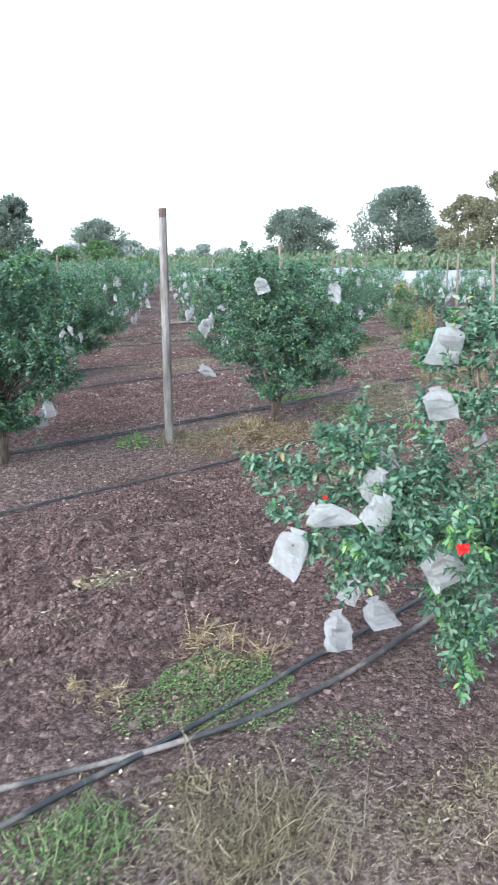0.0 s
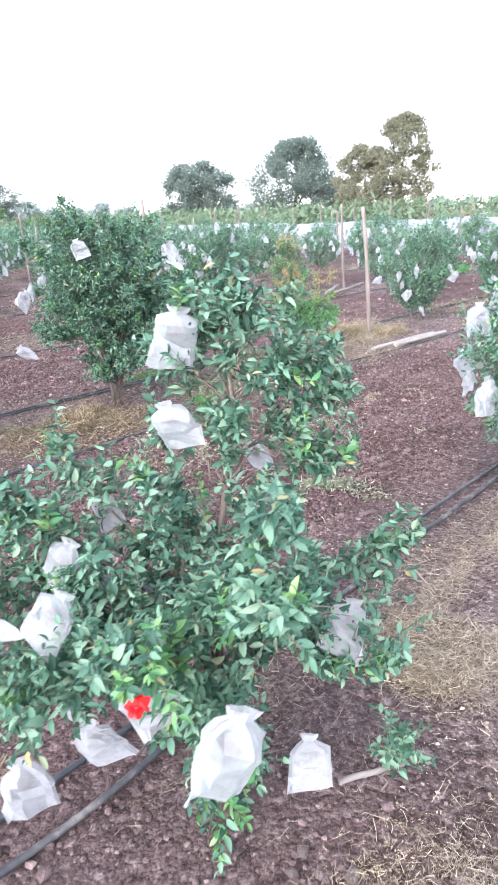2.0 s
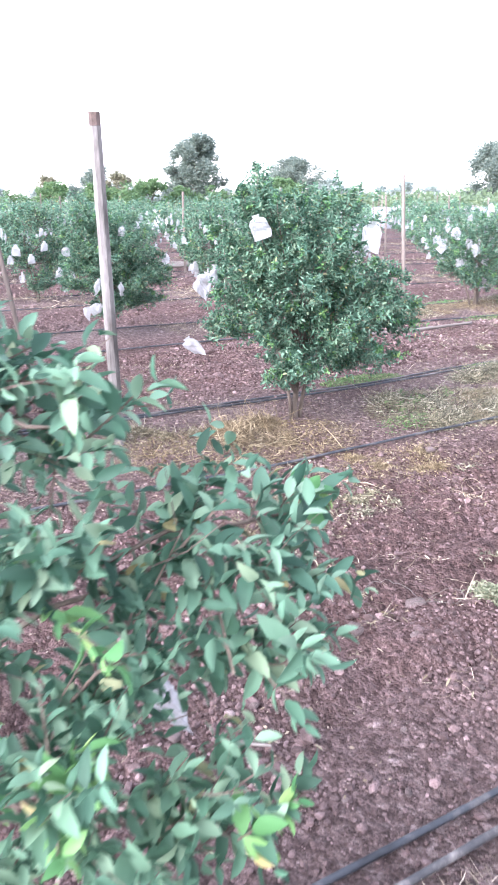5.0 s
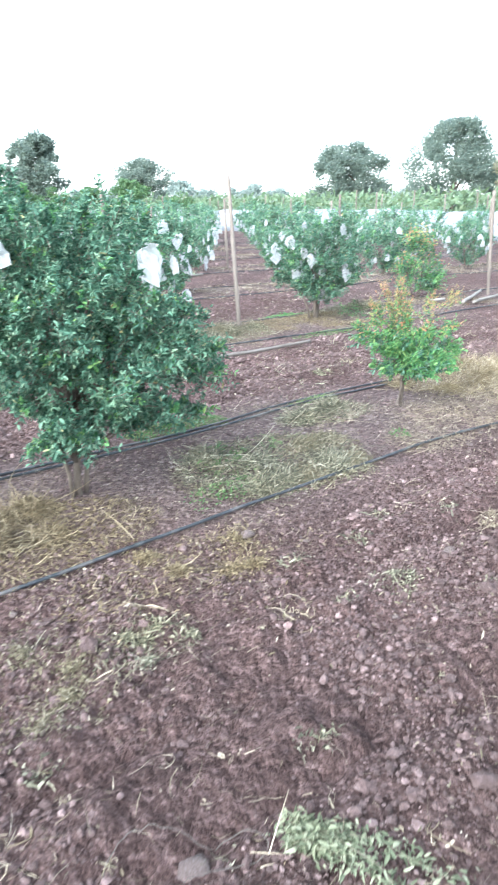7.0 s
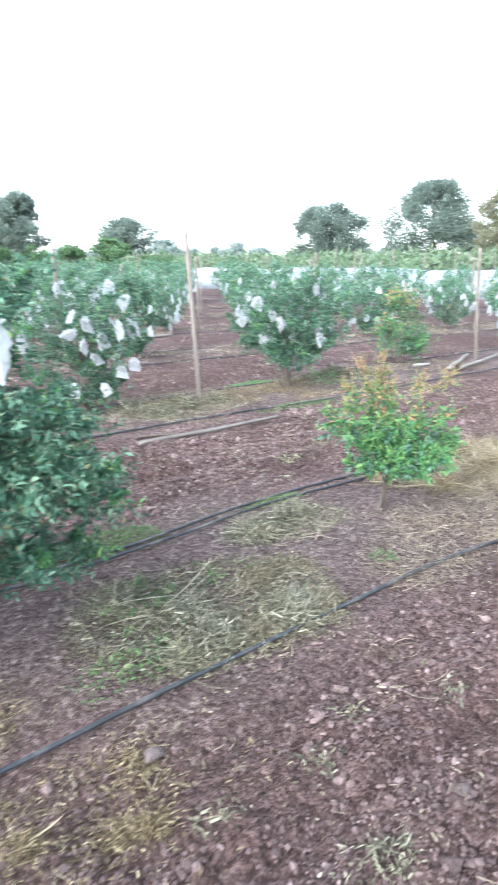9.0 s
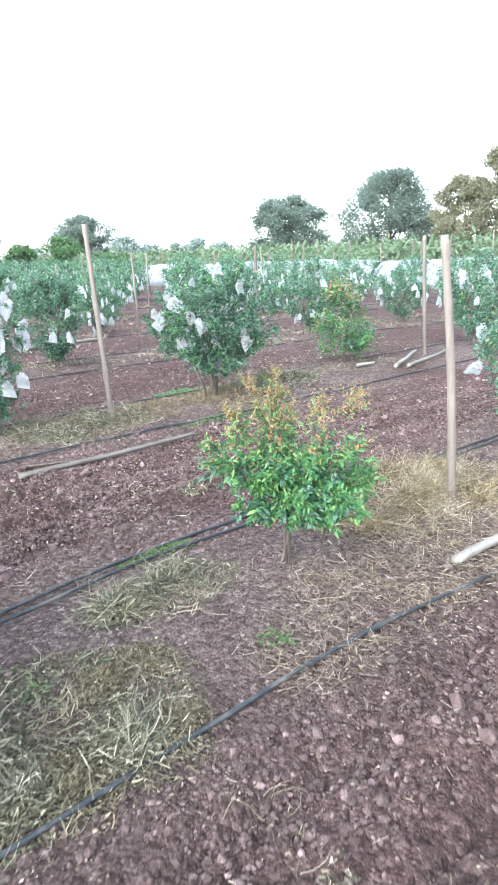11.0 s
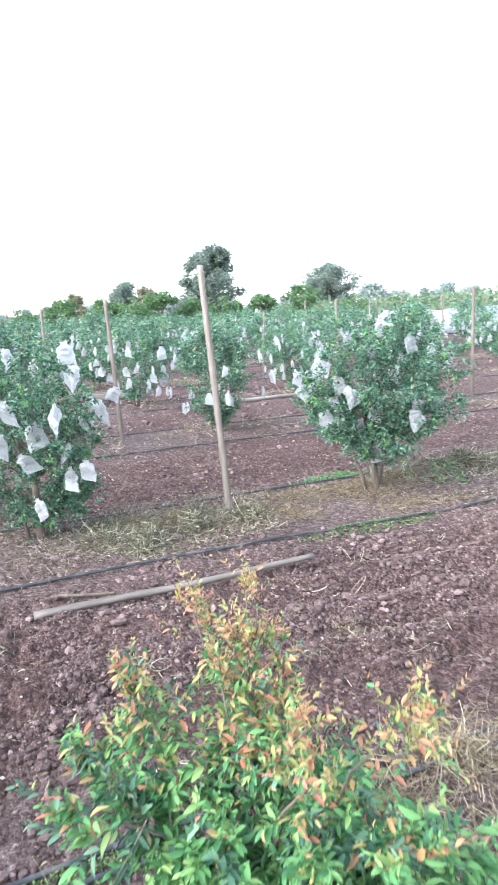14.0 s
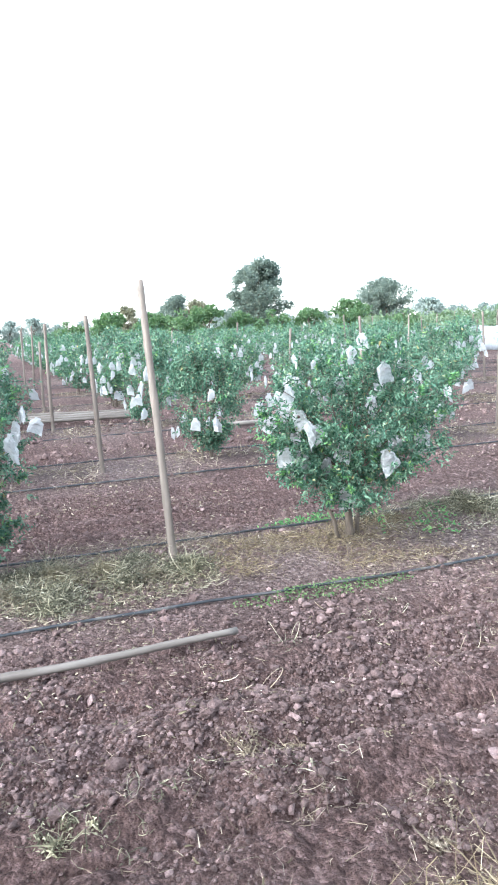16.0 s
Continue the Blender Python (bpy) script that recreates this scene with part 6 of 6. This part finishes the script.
clod_field("soil_clods", 56000, 0.8, 8.6, 1.8, 4.1, 81, 0.0044, 0.024)
clod_field("soil_clods", 34000, 4.5, 13.0, 5.5, 7.8, 82, 0.0054, 0.028)
clod_field("soil_clods", 22000, 7.3, 10.8, 5.4, 7.5, 94, 0.0046, 0.020)
clod_field("soil_clods", 13000, 0.0, 9.5, 3.9, 5.6, 83, 0.0048, 0.02)
clod_field("soil_clods", 12000, 0.2, 4.0, -0.3, 1.9, 84, 0.0042, 0.018)
clod_field("soil_clods", 8000, 4.0, 15.0, 9.2, 11.9, 85, 0.009, 0.03)
clod_field("soil_clods", 5000, 9.0, 22.0, 1.8, 7.8, 86, 0.012, 0.035)
clod_field("soil_clods", 3000, 4.0, 22.0, 12.8, 19.3, 87, 0.022, 0.05)
clod_field("soil_clods", 1500, 0.8, 7.5, 1.9, 3.9, 92, 0.0098, 0.022)
clod_field("soil_clods", 1800, 4.5, 11.5, 5.6, 7.7, 93, 0.0115, 0.026)
clod_field("large_soil_clods", 130, 0.8, 9.0, 1.9, 3.9, 89, 0.018, 0.038)
clod_field("large_soil_clods", 170, 5.0, 12.8, 5.6, 7.7, 90, 0.020, 0.042)
clod_field("soil_clods", 4000, 6.0, 12.0, 7.8, 9.2, 88, 0.009, 0.03)


def stone_mesh(seed):
    """A rounded fieldstone, 1 across, with flats and chipped corners."""
    g = np.random.default_rng(seed)
    bm = bmesh.new()
    bmesh.ops.create_icosphere(bm, subdivisions=2, radius=0.5)
    flats = [(Vector(unit(g.normal(0, 1, 3))), 0.24 + 0.16 * g.random()) for _ in range(9)]
    stretch = Vector((0.8 + 0.5 * g.random(), 0.7 + 0.4 * g.random(), 0.5 + 0.3 * g.random()))
    for v in bm.verts:
        for n, d in flats:
            over = v.co.dot(n) - d
            if over > 0:
                v.co -= n * over
        v.co = Vector((v.co.x * stretch.x, v.co.y * stretch.y, v.co.z * stretch.z)) * (1 + 0.035 * g.normal())
    me = bpy.data.meshes.new("stone")
    bm.to_mesh(me)
    bm.free()
    me.materials.append(STONE)
    me.polygons.foreach_set("use_smooth", np.ones(len(me.polygons), bool))
    return me


STONES = [stone_mesh(s) for s in range(7)]
g = np.random.default_rng(91)


def put_stone(x, y, size, i):
    ob = new("stone", STONES[i % 7])
    ob.matrix_world = pose(x, y, float(ground_z(x, y)) + size * 0.14, g.normal(0, 12), g.normal(0, 12), g.random() * 360) @ Matrix.Diagonal((size, size, size, 1))
    tagged(ob, "pale fieldstone lying on the tilled soil", "stone", "stones on the soil")


for i, (x, y, s) in enumerate(((3.75, 2.50, 0.075), (3.45, 2.72, 0.05), (1.16, 1.77, 0.05), (1.87, 2.43, 0.07), (4.11, 2.58, 0.10), (5.38, 3.94, 0.10), (4.22, 1.97, 0.08), (6.0, 3.2, 0.06), (2.6, 1.9, 0.06), (3.13, 2.28, 0.04), (3.18, 2.25, 0.035), (3.5, 3.4, 0.06), (3.22, 2.29, 0.045), (3.56, 2.67, 0.06), (2.95, 2.26, 0.05))):
    put_stone(x, y, s, i)
spots = [(0.3, 9.0, 1.85, 4.0, 60), (5.0, 12.5, 5.6, 7.7, 50), (1.2, 9.0, 3.9, 5.2, 35), (1.2, 3.4, 0.4, 1.9, 12)]
n = 15
for x0, x1, y0, y1, many in spots:
    xs, ys = scatter(many, x0, x1, y0, y1, g, 0.6, 1.7)
    for x, y in zip(xs, ys):
        put_stone(x, y, float(np.clip(0.027 * math.exp(g.normal(0, 0.45)), 0.018, 0.055)), n)
        n += 1

# ---------------------------------------------------------------- sticks, pipes, flowers
lying((3.09, 2.15, 0.02), (3.17, 2.09, 0.02), 0.005, "curled pale twig on the clods", GREY_POLE, 33, "twig", "stick")
lying((7.62, 7.62, 0.03), (7.95, 7.50, 0.03), 0.009, "short dry stick lying by the hose", BARK, 2, "stick", "stick")
lying((8.60, 4.20, 0.05), (9.7, 4.10, 0.07), 0.028, "pale bleached log lying beside the hose", PALE_WOOD, 3, "log", "log")
lying((8.25, 4.32, 0.05), (9.6, 4.20, 0.06), 0.024, "pale bleached log lying beside the hose", PALE_WOOD, 4, "log", "log")
lying((13.15, 8.20, 0.09), (14.45, 8.72, 0.12), 0.026, "pale bleached pole lying in the row", PALE_WOOD, 5)
lying((13.35, 8.12, 0.08), (15.3, 8.62, 0.10), 0.024, "pale bleached pole lying in the row", PALE_WOOD, 6)
lying((12.95, 8.66, 0.09), (13.25, 8.60, 0.09), 0.024, "pale bleached pole lying in the row", PALE_WOOD, 7)
for i in range(6):
    lying((7.8 + 0.1 * i, 17.6 + 0.18 * i, 0.06 + 0.03 * (i % 2)), (10.6 + 0.12 * i, 17.3 + 0.2 * i, 0.06), 0.032, "pale grey pole in a loose pile between the rows", GREY_POLE, 20 + i)
lying((11.2, 15.0, 0.06), (13.2, 15.2, 0.06), 0.035, "pale bleached pole lying in the row", PALE_WOOD, 30)
lying((7.655, 4.925, 0.0), (7.69, 4.895, 0.19), 0.007, "short wooden stake beside the young bush", BAMBOO, 31, "stake", "stake")
lying((2.35, 0.98, 0.11), (2.52, 0.88, 0.11), 0.008, "broken piece of stick on the dry soil", GREY_POLE, 32, "stick", "stick")


def flower(parent, place, size, seed):
    """A pomegranate flower: a fleshy red cup with crumpled petals."""
    g = np.random.default_rng(seed)
    base = np.array(place, float) - np.array(parent.location)
    cup = tube([base + [0, 0, q * size] for q in (-0.7, -0.4, 0.0, 0.25)], np.array([0.12, 0.26, 0.24, 0.34]) * size, 8)
    a = np.linspace(0, 6.283, 12, endpoint=False)
    way = np.stack([np.cos(a), np.sin(a), 0.9 * g.normal(0, 1, 12)], 1)
    v, f = fine_blades(np.repeat((base + [0, 0, 0.1 * size])[None], 12, 0), way, size * (0.7 + 0.3 * g.random(12)), size * 0.7, g=g)
    part("flower", fast_mesh("flower", *joined([cup, (v, f)]), FLOWER, True), parent, "bright red pomegranate flower")


flower(bush_a, (1.69, 0.94, 0.75), 0.025, 1)
flower(bush_a, (1.70, 1.44, 0.78), 0.011, 2)


# the dry vine curled round the large stone, and a yellow leaf
vine_x = np.array([3.92, 3.88, 3.92, 4.02, 4.12, 4.18, 4.23, 4.29, 4.27, 4.16, 4.02])
vine_y = np.array([2.56, 2.62, 2.71, 2.76, 2.70, 2.62, 2.59, 2.52, 2.46, 2.50, 2.54])
vine_s = np.linspace(0, 10, 61)
bend_in = lambda q: np.convolve(np.pad(np.interp(vine_s, np.arange(11), q), 4, "edge"), np.ones(9) / 9, "valid")
vine_x, vine_y = bend_in(vine_x), bend_in(vine_y)
vine = new("dry_vine", fast_mesh("dry_vine", *tube(np.stack([vine_x, vine_y, ground_z(vine_x, vine_y) + 0.018 + 0.010 * np.sin(2.1 * vine_s)], 1), 0.0014, 6), GREY_POLE))
tagged(vine, "thin dry vine curled round a stone on the soil", "vine")
wilted(3.92, 2.55, 0.10, 990, STRAW_GOLD, 5)
wilted(1.75, 2.89, 0.13, 991, STRAW_PALE, 60)
